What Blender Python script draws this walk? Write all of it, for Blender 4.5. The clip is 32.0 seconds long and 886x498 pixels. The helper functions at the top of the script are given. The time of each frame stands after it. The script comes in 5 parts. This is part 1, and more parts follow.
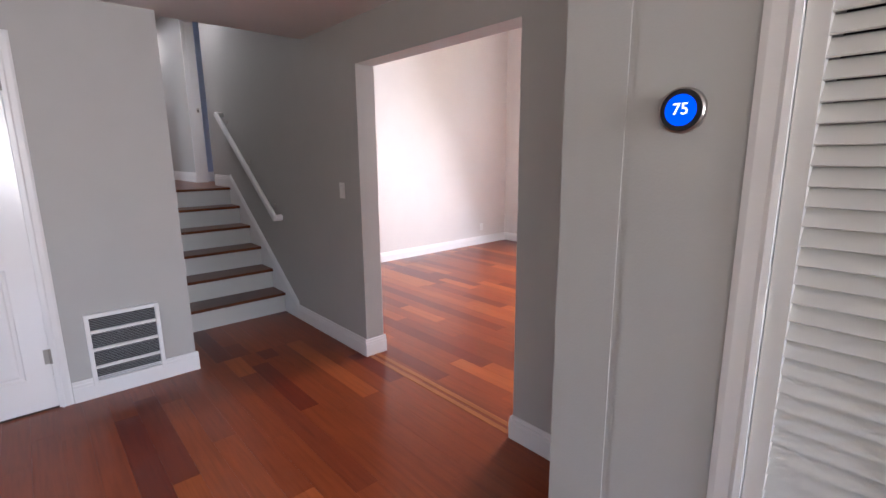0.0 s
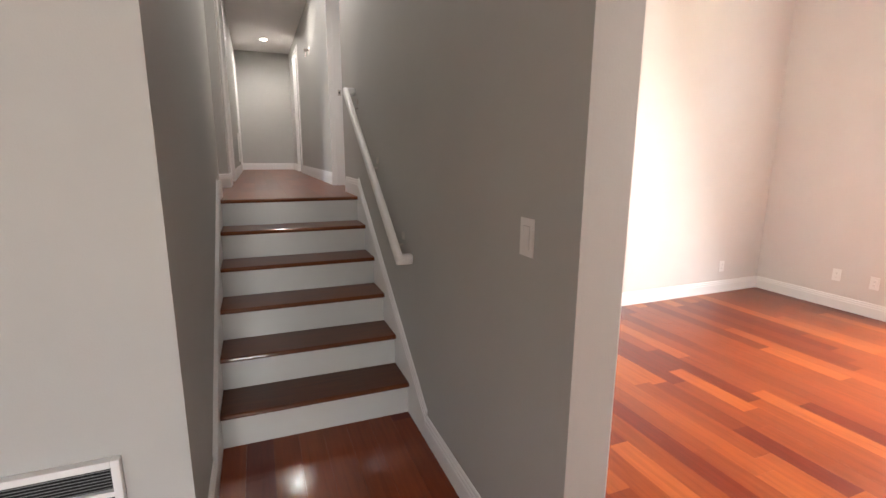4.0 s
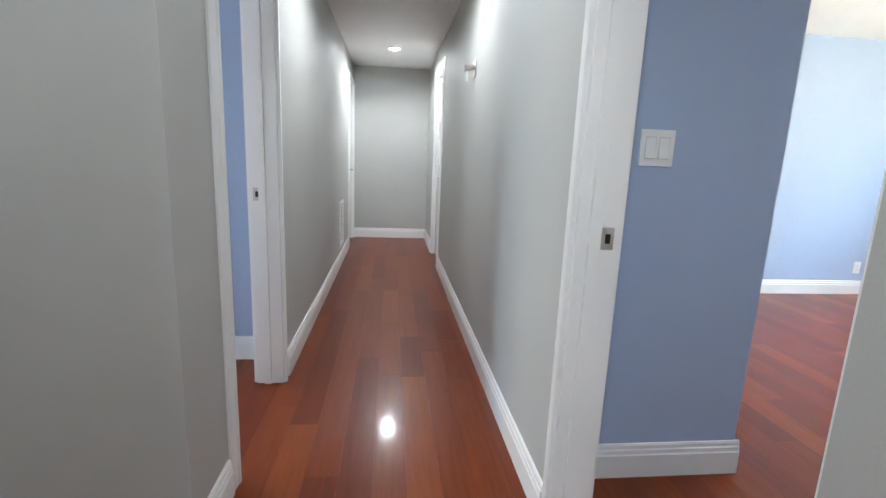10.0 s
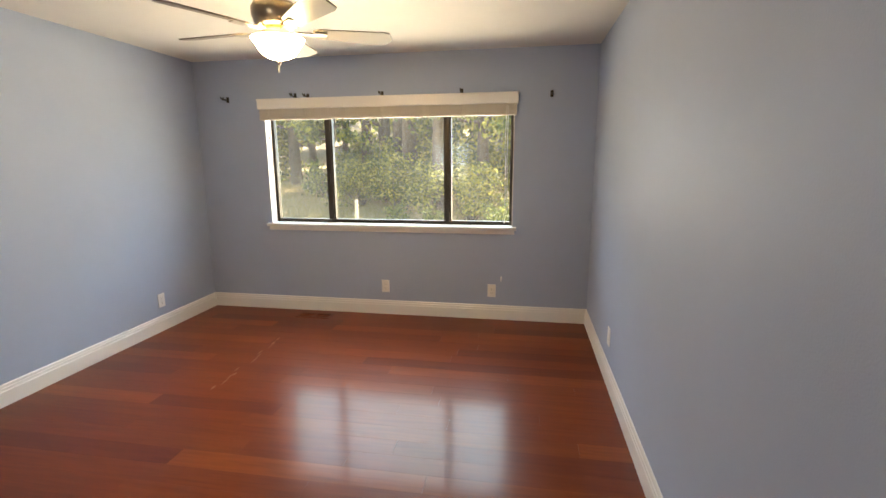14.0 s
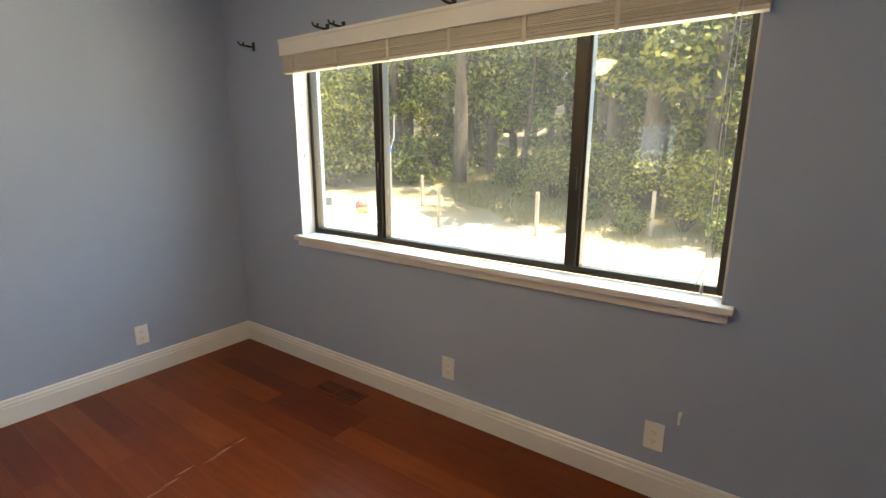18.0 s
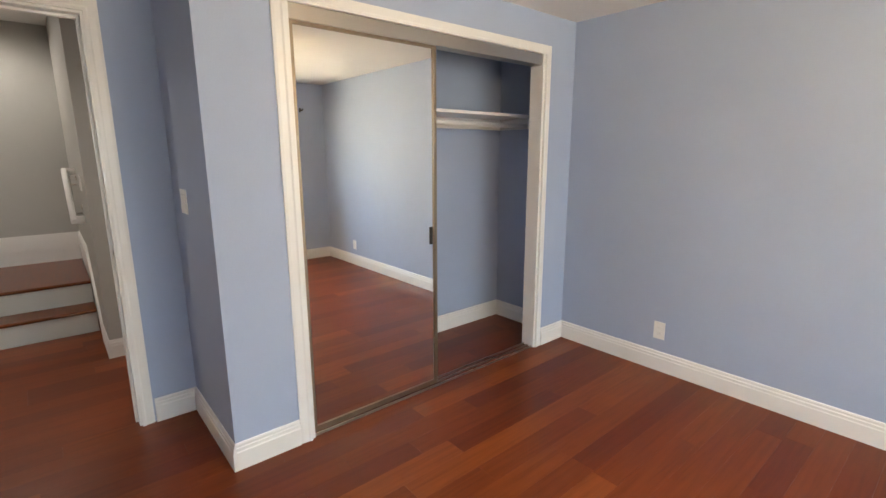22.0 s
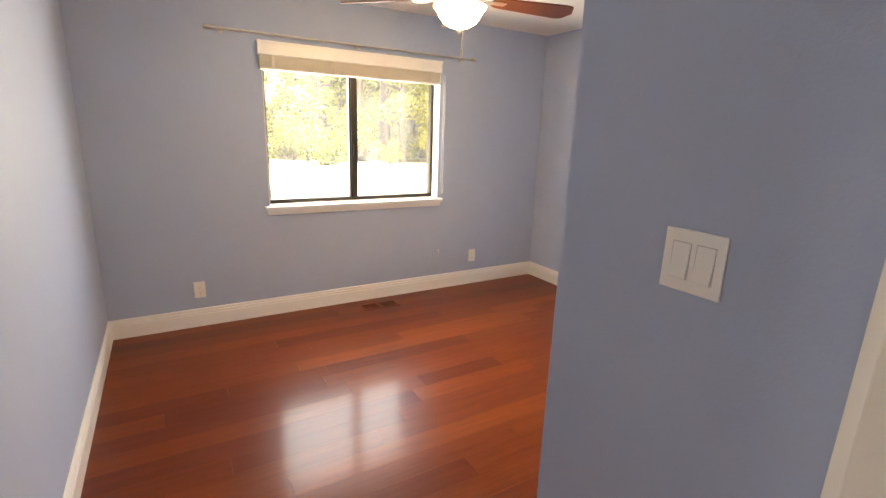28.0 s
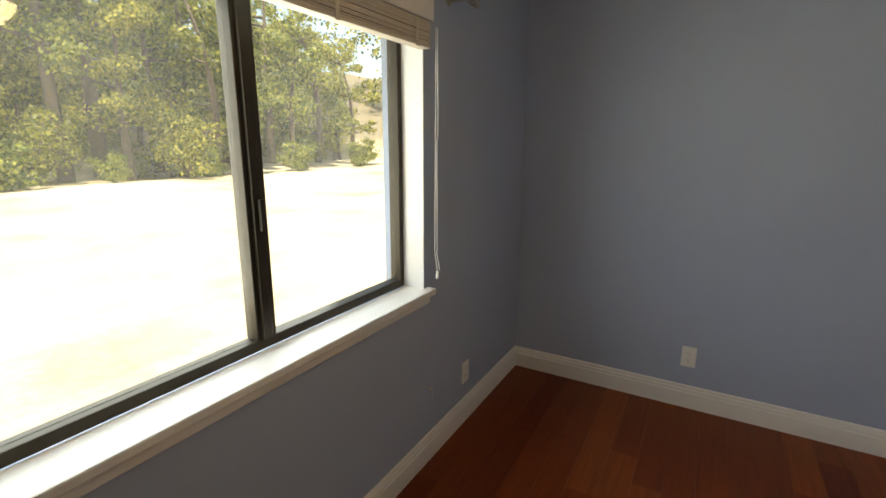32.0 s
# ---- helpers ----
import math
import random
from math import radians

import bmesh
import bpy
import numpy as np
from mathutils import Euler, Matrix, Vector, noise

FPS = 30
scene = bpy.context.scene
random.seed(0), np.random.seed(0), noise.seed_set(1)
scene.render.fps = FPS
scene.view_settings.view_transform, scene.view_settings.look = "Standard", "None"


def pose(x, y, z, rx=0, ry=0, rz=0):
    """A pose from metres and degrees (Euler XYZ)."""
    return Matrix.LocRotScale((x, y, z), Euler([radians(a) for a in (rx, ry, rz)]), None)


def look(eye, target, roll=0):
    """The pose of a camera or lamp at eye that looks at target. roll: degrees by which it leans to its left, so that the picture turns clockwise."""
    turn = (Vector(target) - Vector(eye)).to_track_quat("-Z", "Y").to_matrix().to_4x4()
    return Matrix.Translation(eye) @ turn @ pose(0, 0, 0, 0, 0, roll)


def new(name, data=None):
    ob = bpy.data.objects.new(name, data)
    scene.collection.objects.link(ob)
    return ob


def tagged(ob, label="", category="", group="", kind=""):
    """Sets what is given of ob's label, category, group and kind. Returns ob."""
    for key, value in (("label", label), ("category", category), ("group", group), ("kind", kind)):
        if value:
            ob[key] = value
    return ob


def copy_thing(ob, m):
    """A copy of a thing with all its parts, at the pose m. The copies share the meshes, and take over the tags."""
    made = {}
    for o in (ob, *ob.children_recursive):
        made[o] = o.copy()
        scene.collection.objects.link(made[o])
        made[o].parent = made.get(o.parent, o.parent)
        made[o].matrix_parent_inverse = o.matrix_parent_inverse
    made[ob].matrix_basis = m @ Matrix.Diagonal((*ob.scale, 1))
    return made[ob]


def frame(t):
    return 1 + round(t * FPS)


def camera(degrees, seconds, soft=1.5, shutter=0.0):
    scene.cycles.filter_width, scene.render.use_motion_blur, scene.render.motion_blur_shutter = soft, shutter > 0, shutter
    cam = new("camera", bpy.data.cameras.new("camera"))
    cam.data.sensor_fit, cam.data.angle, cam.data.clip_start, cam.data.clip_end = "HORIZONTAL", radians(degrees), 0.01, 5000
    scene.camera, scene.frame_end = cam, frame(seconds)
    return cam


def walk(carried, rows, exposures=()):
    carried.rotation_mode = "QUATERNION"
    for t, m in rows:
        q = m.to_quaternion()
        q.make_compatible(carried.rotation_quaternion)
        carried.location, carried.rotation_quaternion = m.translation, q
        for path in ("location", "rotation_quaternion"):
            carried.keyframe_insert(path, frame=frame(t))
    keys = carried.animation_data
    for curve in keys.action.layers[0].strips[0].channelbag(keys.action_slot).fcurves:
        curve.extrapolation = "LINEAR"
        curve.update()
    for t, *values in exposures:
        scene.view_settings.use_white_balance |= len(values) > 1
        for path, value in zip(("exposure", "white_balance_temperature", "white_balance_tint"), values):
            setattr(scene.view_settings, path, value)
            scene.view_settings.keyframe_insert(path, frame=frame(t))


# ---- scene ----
cam = camera(87.0, 32.0)
PATH = [
    (0, -0.127, -0.750, 1.474, 78.63, 0.52, -41.75),
    (0.5, -0.091, -0.583, 1.468, 78.34, 0.23, -36.44),
    (1, 0.041, -0.459, 1.467, 78.54, 0.59, -33.27),
    (1.5, 0.131, -0.305, 1.467, 78.57, 0.85, -30.91),
    (2, 0.243, -0.077, 1.463, 78.43, 1.10, -29.39),
    (2.5, 0.453, 0.198, 1.466, 78.20, 1.02, -29.74),
    (4.5, 0.942, 1.479, 1.467, 78.31, -0.48, -15.27),
    (5, 0.997, 1.848, 1.486, 77.98, -0.19, -8.80),
    (5.5, 1.085, 2.308, 1.475, 78.10, -0.04, -6.61),
    (6, 1.059, 2.692, 1.458, 77.95, 0.19, -4.18),
    (6.5, 1.073, 3.092, 1.463, 77.94, 0.13, -2.73),
    (7, 1.092, 3.484, 1.475, 77.75, -0.05, -1.62),
    (7.5, 1.052, 3.857, 1.591, 78.37, -3.79, 2.72),
    (8, 1.045, 4.158, 1.734, 78.47, -2.95, 2.64),
    (8.5, 1.076, 4.403, 1.894, 78.38, -2.23, 2.53),
    (9, 1.052, 4.567, 2.055, 78.41, -1.96, 2.86),
    (9.5, 1.098, 4.783, 2.197, 78.45, -1.43, -0.40),
    (10, 1.151, 5.013, 2.275, 79.02, -2.25, -6.16),
    (10.5, 1.168, 5.178, 2.411, 79.56, -2.08, -14.43),
    (11, 1.257, 5.264, 2.560, 79.24, -1.62, -25.09),
    (11.5, 1.344, 5.410, 2.621, 79.17, -0.93, -36.28),
    (12, 1.347, 5.614, 2.635, 78.68, -1.20, -51.67),
    (12.5, 1.535, 5.749, 2.600, 78.66, -0.27, -66.81),
    (13, 1.724, 5.800, 2.590, 78.98, -0.04, -74.59),
    (13.5, 1.992, 5.906, 2.580, 79.14, 0.40, -78.89),
    (14, 2.273, 5.928, 2.566, 79.02, 0.35, -80.24),
    (14.5, 2.585, 5.890, 2.548, 79.01, 0.23, -80.38),
    (16.5, 3.734, 5.839, 2.543, 78.45, -0.23, -80.14),
    (17, 3.970, 5.828, 2.520, 78.78, -0.37, -74.94),
    (17.5, 4.231, 5.877, 2.508, 78.23, -0.47, -65.61),
    (18, 4.495, 5.932, 2.514, 77.60, -0.15, -54.97),
    (18.5, 4.778, 6.000, 2.515, 77.18, 0.10, -43.05),
    (19, 4.955, 6.095, 2.526, 77.01, 0.74, -29.91),
    (19.5, 5.081, 6.146, 2.538, 77.03, 1.16, -16.81),
    (20, 5.149, 6.104, 2.571, 77.73, 2.05, -1.77),
    (20.5, 5.120, 6.038, 2.578, 78.39, 1.98, 16.06),
    (21, 4.975, 5.998, 2.572, 78.51, 1.19, 28.84),
    (21.5, 4.790, 5.965, 2.571, 78.54, 0.70, 40.29),
    (22, 4.520, 5.982, 2.561, 78.34, 0.17, 49.78),
    (22.5, 4.199, 6.022, 2.568, 77.58, -1.05, 58.77),
    (23, 3.861, 6.006, 2.573, 76.79, -0.72, 73.66),
    (23.5, 3.437, 5.999, 2.563, 76.33, -0.76, 82.19),
    (24, 2.999, 6.008, 2.586, 75.57, -0.68, 85.33),
    (24.5, 2.567, 5.997, 2.588, 75.07, -0.10, 86.71),
    (26.5, 1.288, 6.186, 2.552, 75.42, -0.77, 75.08),
    (27, 1.099, 6.335, 2.562, 75.61, -1.30, 67.68),
    (27.5, 0.870, 6.567, 2.560, 75.94, -1.83, 61.03),
    (28, 0.631, 6.735, 2.552, 75.86, -1.83, 59.56),
    (28.5, 0.362, 6.855, 2.562, 75.79, -1.94, 60.59),
    (29, -0.006, 6.903, 2.545, 75.91, -2.03, 62.03),
    (29.5, -0.364, 6.887, 2.537, 75.87, -1.85, 64.93),
    (30, -0.719, 6.884, 2.536, 75.81, -1.32, 67.38),
    (30.5, -1.061, 6.893, 2.543, 75.89, -0.54, 67.55),
    (31, -1.359, 6.941, 2.562, 76.12, -0.25, 59.92),
    (31.5, -1.651, 7.098, 2.579, 76.41, 0.17, 47.02),
    (32, -1.923, 7.183, 2.593, 76.93, -0.33, 29.78),
]
EXPOSURE = [(0, 3.10, 6000, 20), (1, 3.08, 6500, 18), (2, 3.08, 6900, 16), (2.5, 3.18, 6950, 16), (5, 3.92, 6700, 14), (6, 4.4, 6150, 9), (7, 4.45, 5950, 8), (8, 4.38, 5800, 8), (9, 4.36, 5600, 7), (10, 3.88, 5750, 6), (10.5, 3.65, 5950, 9), (11, 3.32, 6600, 13), (12, 2.96, 7500, 18), (13, 2.98, 7050, 15), (14, 2.84, 7500, 14), (14.5, 2.84, 7500, 13),
            (17, 2.66, 7100, 11), (18, 2.30, 7300, 11), (19, 1.80, 7300, 9), (20, 2.08, 7100, 10), (21, 2.96, 7100, 13), (22, 3.28, 7300, 14), (23, 3.4, 7900, 17), (24, 3.62, 9000, 20), (26.5, 3.75, 6200, 6), (27.2, 3.55, 6200, 6), (28, 3.32, 8600, 17), (29, 2.78, 8100, 16), (30, 2.62, 7600, 13), (31, 2.28, 8400, 11), (32, 1.36, 8400, 9)]
walk(cam, [(t, pose(*p)) for t, *p in PATH], EXPOSURE)

# ---- world, sun and lamps ----
RISE = 0.19
UP = 6 * RISE                 # upper floor level
CEIL_LOW = 2.36               # ceiling of the lower room
CEIL_UP = UP + 2.30           # ceiling of hall and bedrooms

world = bpy.data.worlds.new("world")
scene.world = world
world.use_nodes = True
wn = world.node_tree
sky = wn.nodes.new("ShaderNodeTexSky")
sky.sky_type = "NISHITA"
sky.sun_disc = False
sky.sun_elevation = radians(66)
sky.sun_rotation = radians(156)
wn.links.new(sky.outputs[0], wn.nodes["Background"].inputs[0])
wn.nodes["Background"].inputs[1].default_value = 0.15


def lamp(name, kind, m, energy, colour=(1, 1, 1), size=None, size_y=None, **more):
    data = bpy.data.lights.new(name, kind)
    data.energy, data.color = energy, colour
    if kind == "AREA":
        data.shape = "RECTANGLE" if size_y else "DISK"
        data.size = size
        if size_y:
            data.size_y = size_y
    elif size is not None and kind != "SUN":
        data.shadow_soft_size = size
    for key, value in more.items():
        if key == "angle":
            data.angle = value
        if key == "spot_size":
            data.spot_size = value
        if key == "spread":
            data.spread = value
        if key == "spot_blend":
            data.spot_blend = value
    ob = new(name, data)
    ob.matrix_world = m
    return ob


lamp("sun", "SUN", look((3.5, -8, 20), (0, 0, 0)), 5.0, (1.0, 0.95, 0.86), angle=radians(0.5))

# daylight entering through the window openings upstairs and in the living room
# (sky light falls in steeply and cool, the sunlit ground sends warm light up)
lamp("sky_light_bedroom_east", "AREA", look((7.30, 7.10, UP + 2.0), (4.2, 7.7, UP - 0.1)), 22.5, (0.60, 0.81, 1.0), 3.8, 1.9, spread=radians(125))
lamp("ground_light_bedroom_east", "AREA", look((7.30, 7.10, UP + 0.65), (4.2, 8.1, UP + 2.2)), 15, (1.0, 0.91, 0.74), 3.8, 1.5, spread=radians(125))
lamp("window_light_bedroom_west", "AREA", look((-3.22, 7.98, UP + 1.35), (0.0, 7.98, UP + 0.9)), 7.4, (0.76, 0.88, 1.0), 1.2, 0.95)
lamp("window_light_living", "AREA", look((6.32, 1.2, 1.75), (2.2, -0.4, 0.0)), 76, (0.98, 0.98, 0.98), 2.6, 2.6)
# no window is known on this side: added fill for the lower room
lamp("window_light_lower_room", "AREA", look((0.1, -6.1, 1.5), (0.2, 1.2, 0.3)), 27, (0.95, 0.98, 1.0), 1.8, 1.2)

# second added fill, brightens the west-facing walls beside the stairs
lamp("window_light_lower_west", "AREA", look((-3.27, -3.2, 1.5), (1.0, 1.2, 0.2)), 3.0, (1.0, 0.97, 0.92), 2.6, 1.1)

DOWNLIGHTS = ((1.16, 10.5, CEIL_UP), (1.15, 7.7, CEIL_UP), (-0.80, 5.45, 3.72), (1.12, 5.0, CEIL_UP))
BOWL = 15.0
for (lx, ly, lz), lw in zip(DOWNLIGHTS, (6.6, 4.1, 4.6, 3.6)):
    lamp("downlight_lamp", "SPOT", look((lx, ly, lz - 0.02), (lx, ly, 0)), lw, (1.0, 0.97, 0.93), 0.05, spot_size=radians(172), spot_blend=0.55)

# ---- materials ----


def mat(name, colour, rough=0.5, metal=0.0, spec=0.5, build=None, **sockets):
    m = bpy.data.materials.new(name)
    m.use_nodes = True
    nt = m.node_tree
    b = nt.nodes["Principled BSDF"]
    b.inputs["Base Color"].default_value = (*colour, 1)
    b.inputs["Roughness"].default_value = rough
    b.inputs["Metallic"].default_value = metal
    b.inputs["Specular IOR Level"].default_value = spec
    for key, value in sockets.items():
        b.inputs[key.replace("_", " ")].default_value = value
    if build:
        build(nt, b)
    return m


def node(nt, kind, **values):
    n = nt.nodes.new(kind)
    for key, value in values.items():
        n.inputs[key.replace("_", " ")].default_value = value
    return n


def ramp(nt, fac, stops):
    r = nt.nodes.new("ShaderNodeValToRGB")
    while len(r.color_ramp.elements) < len(stops):
        r.color_ramp.elements.new(0.5)
    for e, (p, c) in zip(r.color_ramp.elements, stops):
        e.position, e.color = p, (*c, 1)
    nt.links.new(fac, r.inputs[0])
    return r.outputs[0]


def mixed(nt, kind, fac, a, b):
    n = nt.nodes.new("ShaderNodeMix")
    n.data_type, n.blend_type = "RGBA", kind
    for sock, v in ((n.inputs[0], fac), (n.inputs[6], a), (n.inputs[7], b)):
        if hasattr(v, "links"):
            nt.links.new(v, sock)
        else:
            sock.default_value = v if not isinstance(v, tuple) else (*v, 1)
    return n.outputs[2]


def bump(nt, b, height, strength, distance=0.01):
    n = node(nt, "ShaderNodeBump", Strength=strength, Distance=distance)
    nt.links.new(height, n.inputs["Height"])
    nt.links.new(n.outputs[0], b.inputs["Normal"])


def paint(colour, rough=0.45, texture=0.12, wear=0.035):
    """Rolled wall paint: orange-peel relief, faint uneven tone and sheen."""
    def build(nt, b):
        geo = nt.nodes.new("ShaderNodeNewGeometry")
        fine = node(nt, "ShaderNodeTexNoise", Scale=170.0, Detail=3.0)
        broad = node(nt, "ShaderNodeTexNoise", Scale=1.3, Detail=4.0, Roughness=0.6)
        for n in (fine, broad):
            nt.links.new(geo.outputs["Position"], n.inputs["Vector"])
        c = ramp(nt, broad.outputs[0], [(0.3, tuple(v * (1 - wear) for v in colour)), (0.7, tuple(min(1, v * (1 + wear)) for v in colour))])
        nt.links.new(c, b.inputs["Base Color"])
        rr = node(nt, "ShaderNodeMapRange", To_Min=rough - 0.05, To_Max=rough + 0.08)
        nt.links.new(broad.outputs[0], rr.inputs[0])
        nt.links.new(rr.outputs[0], b.inputs["Roughness"])
        bump(nt, b, fine.outputs[0], texture, 0.004)
    return build


def wood(axis, dark, mid, light, rough=0.16, figured=0.95):
    """Varnished red hardwood with grain along the axis, each board its own tone."""
    def build(nt, b):
        geo = nt.nodes.new("ShaderNodeNewGeometry")
        info = nt.nodes.new("ShaderNodeObjectInfo")
        offset = nt.nodes.new("ShaderNodeVectorMath")
        offset.operation = "MULTIPLY_ADD"
        nt.links.new(info.outputs["Random"], offset.inputs[0])
        offset.inputs[1].default_value = (3.7, 9.1, 1.3)
        nt.links.new(geo.outputs["Position"], offset.inputs[2])
        stretch = nt.nodes.new("ShaderNodeMapping")
        stretch.inputs["Scale"].default_value = (1.2, 22, 22) if axis == "x" else (22, 1.2, 22)
        nt.links.new(offset.outputs[0], stretch.inputs[0])
        grain = node(nt, "ShaderNodeTexNoise", Scale=2.2, Detail=7.0, Roughness=0.55, Distortion=0.3)
        nt.links.new(stretch.outputs[0], grain.inputs["Vector"])
        half = tuple((p + q) / 2 for p, q in zip(mid, light))
        tone = ramp(nt, info.outputs["Random"], [(0.0, dark), (0.12, dark), (0.34, mid), (0.70, mid), (0.84, half), (0.95, light), (1.0, light)])
        cloud = node(nt, "ShaderNodeTexNoise", Scale=1.1, Detail=4.0, Roughness=0.6)
        nt.links.new(geo.outputs["Position"], cloud.inputs["Vector"])
        tone = mixed(nt, "MULTIPLY", 1.0, tone, ramp(nt, cloud.outputs[0], [(0.3, (0.90, 0.88, 0.87)), (0.7, (1.10, 1.10, 1.08))]))
        figure = ramp(nt, grain.outputs[0], [(0.25, (0.66, 0.60, 0.58)), (0.5, (1.0, 1.0, 1.0)), (0.75, (1.24, 1.24, 1.16))])
        c = mixed(nt, "MULTIPLY", figured, tone, figure)
        nt.links.new(c, b.inputs["Base Color"])
        rr = node(nt, "ShaderNodeMapRange", To_Min=rough - 0.01, To_Max=rough + 0.05)
        nt.links.new(grain.outputs[0], rr.inputs[0])
        nt.links.new(rr.outputs[0], b.inputs["Roughness"])
        swell = node(nt, "ShaderNodeTexNoise", Scale=7.0, Detail=2.0)
        nt.links.new(offset.outputs[0], swell.inputs["Vector"])
        waves = node(nt, "ShaderNodeBump", Strength=0.12, Distance=0.004)
        nt.links.new(swell.outputs[0], waves.inputs["Height"])
        nt.links.new(waves.outputs[0], b.inputs["Coat Normal"])
    return build


GREY = mat("grey_wall_paint", (0.44, 0.44, 0.42), 0.55, spec=0.3, build=paint((0.44, 0.44, 0.42), 0.55))
BLUE = mat("pale_blue_wall_paint", (0.375, 0.45, 0.605), 0.55, spec=0.28, build=paint((0.375, 0.45, 0.605), 0.55))
CREAM = mat("living_room_wall_paint", (0.66, 0.63, 0.60), 0.5, build=paint((0.66, 0.63, 0.60)))
WHITE = mat("white_trim_paint", (0.78, 0.78, 0.77), 0.3, build=paint((0.78, 0.78, 0.77), 0.3, 0.04, 0.02))
DOORPAINT = mat("gloss_door_paint", (0.78, 0.77, 0.76), 0.2, build=paint((0.78, 0.77, 0.76), 0.2, 0.02, 0.02))
CEILING = mat("ceiling_paint", (0.74, 0.73, 0.71), 0.7, build=paint((0.74, 0.73, 0.71), 0.7, 0.3))
FLOORWOOD = mat("cherry_floor_boards", (0.2, 0.05, 0.02), 0.2, spec=0.12, build=wood("y", (0.120, 0.0230, 0.0075), (0.157, 0.0335, 0.0090), (0.212, 0.052, 0.0130), 0.3, 0.65), Coat_Weight=0.22, Coat_Roughness=0.12)
# same boards, tone and gloss raised for light the lower rooms lack
LITWOOD = mat("cherry_floor_boards_lit", (0.2, 0.05, 0.02), 0.2, spec=0.12, build=wood("y", (0.128, 0.0175, 0.0068), (0.205, 0.0400, 0.0105), (0.31, 0.074, 0.0175), 0.3, 0.65), Coat_Weight=0.4, Coat_Roughness=0.12)
TREADWOOD = mat("cherry_stair_treads", (0.2, 0.06, 0.02), 0.3, spec=0.12, build=wood("x", (0.090, 0.0215, 0.0050), (0.130, 0.0335, 0.0070), (0.175, 0.0480, 0.0100), 0.29, 0.95), Coat_Weight=0.35, Coat_Roughness=0.08)
RISERPAINT = mat("riser_paint", (0.60, 0.60, 0.57), 0.35, build=paint((0.60, 0.60, 0.57), 0.35, 0.04, 0.05))
UNDER = mat("dark_subfloor", (0.05, 0.02, 0.012), 0.8)
BRONZE = mat("dark_bronze_aluminium", (0.050, 0.042, 0.032), 0.45, 0.6)
NICKEL = mat("brushed_nickel", (0.55, 0.52, 0.48), 0.3, 1.0)
PLASTIC = mat("white_plastic", (0.8, 0.8, 0.78), 0.35)
# black of real dark parts, also painted as the shade in holes
DARK = mat("black_parts_and_shade", (0.012, 0.012, 0.012), 0.7)


def clear(nt, b, dust_haze_low=0.005, dust_haze_high=0.017):
    """Thin clear glass: lets the view through, with a mirror gloss that grows at grazing angles and a film of dust that
    also imitates glare haze.
    """
    through_ = nt.nodes.new("ShaderNodeBsdfTransparent")
    through_.inputs[0].default_value = (0.95, 0.97, 0.96, 1)
    gloss = nt.nodes.new("ShaderNodeBsdfGlossy")
    gloss.inputs["Roughness"].default_value = 0.0
    facing = node(nt, "ShaderNodeLayerWeight", Blend=0.5)
    power = nt.nodes.new("ShaderNodeMath")
    power.operation = "POWER"
    nt.links.new(facing.outputs["Facing"], power.inputs[0])
    power.inputs[1].default_value = 5.0
    fres = node(nt, "ShaderNodeMapRange", To_Min=0.02, To_Max=0.6)
    nt.links.new(power.outputs[0], fres.inputs[0])
    film = nt.nodes.new("ShaderNodeBsdfTranslucent")   # dust on the pane, also laying in a pale haze of glare
    film.inputs[0].default_value = (0.9, 0.88, 0.78, 1)
    dusty = nt.nodes.new("ShaderNodeMixShader")
    geo = nt.nodes.new("ShaderNodeNewGeometry")
    smear = node(nt, "ShaderNodeTexNoise", Scale=1.6, Detail=5.0, Roughness=0.6)
    nt.links.new(geo.outputs["Position"], smear.inputs["Vector"])
    dust = node(nt, "ShaderNodeMapRange", From_Min=0.3, From_Max=0.7, To_Min=dust_haze_low, To_Max=dust_haze_high)
    nt.links.new(smear.outputs[0], dust.inputs[0])
    nt.links.new(dust.outputs[0], dusty.inputs[0])
    nt.links.new(through_.outputs[0], dusty.inputs[1])
    nt.links.new(film.outputs[0], dusty.inputs[2])
    mix = nt.nodes.new("ShaderNodeMixShader")
    nt.links.new(fres.outputs[0], mix.inputs[0])
    nt.links.new(dusty.outputs[0], mix.inputs[1])
    nt.links.new(gloss.outputs[0], mix.inputs[2])
    nt.links.new(mix.outputs[0], nt.nodes["Material Output"].inputs[0])


GLASS = mat("window_glass", (1, 1, 1), 0.0, build=clear)
# more film on the west panes, paints in their stronger glare haze
DUSTY_HAZED = mat("dusty_hazed_glass", (1, 1, 1), 0.0, build=lambda nt, b: clear(nt, b, 0.012, 0.027))
MIRROR = mat("mirror", (0.9, 0.92, 0.92), 0.015, 1.0)

# ---- mesh helpers ----


def box(bm, x0, y0, z0, x1, y1, z1, bevel=0.0):
    """A box between two corners, with slightly rounded edges where bevel is given."""
    v = [bm.verts.new((x, y, z)) for x in (x0, x1) for y in (y0, y1) for z in (z0, z1)]
    fs = [bm.faces.new([v[i] for i in q]) for q in ((0, 1, 3, 2), (4, 6, 7, 5), (0, 4, 5, 1), (2, 3, 7, 6), (0, 2, 6, 4), (1, 5, 7, 3))]
    if bevel:
        edges = list({e for f in fs for e in f.edges})
        bmesh.ops.bevel(bm, geom=edges, offset=bevel, segments=2, profile=0.6, affect="EDGES")
    return bm


def boxes(*list_of, bevel=0.0):
    bm = bmesh.new()
    for b in list_of:
        box(bm, *b, bevel=bevel)
    return bm


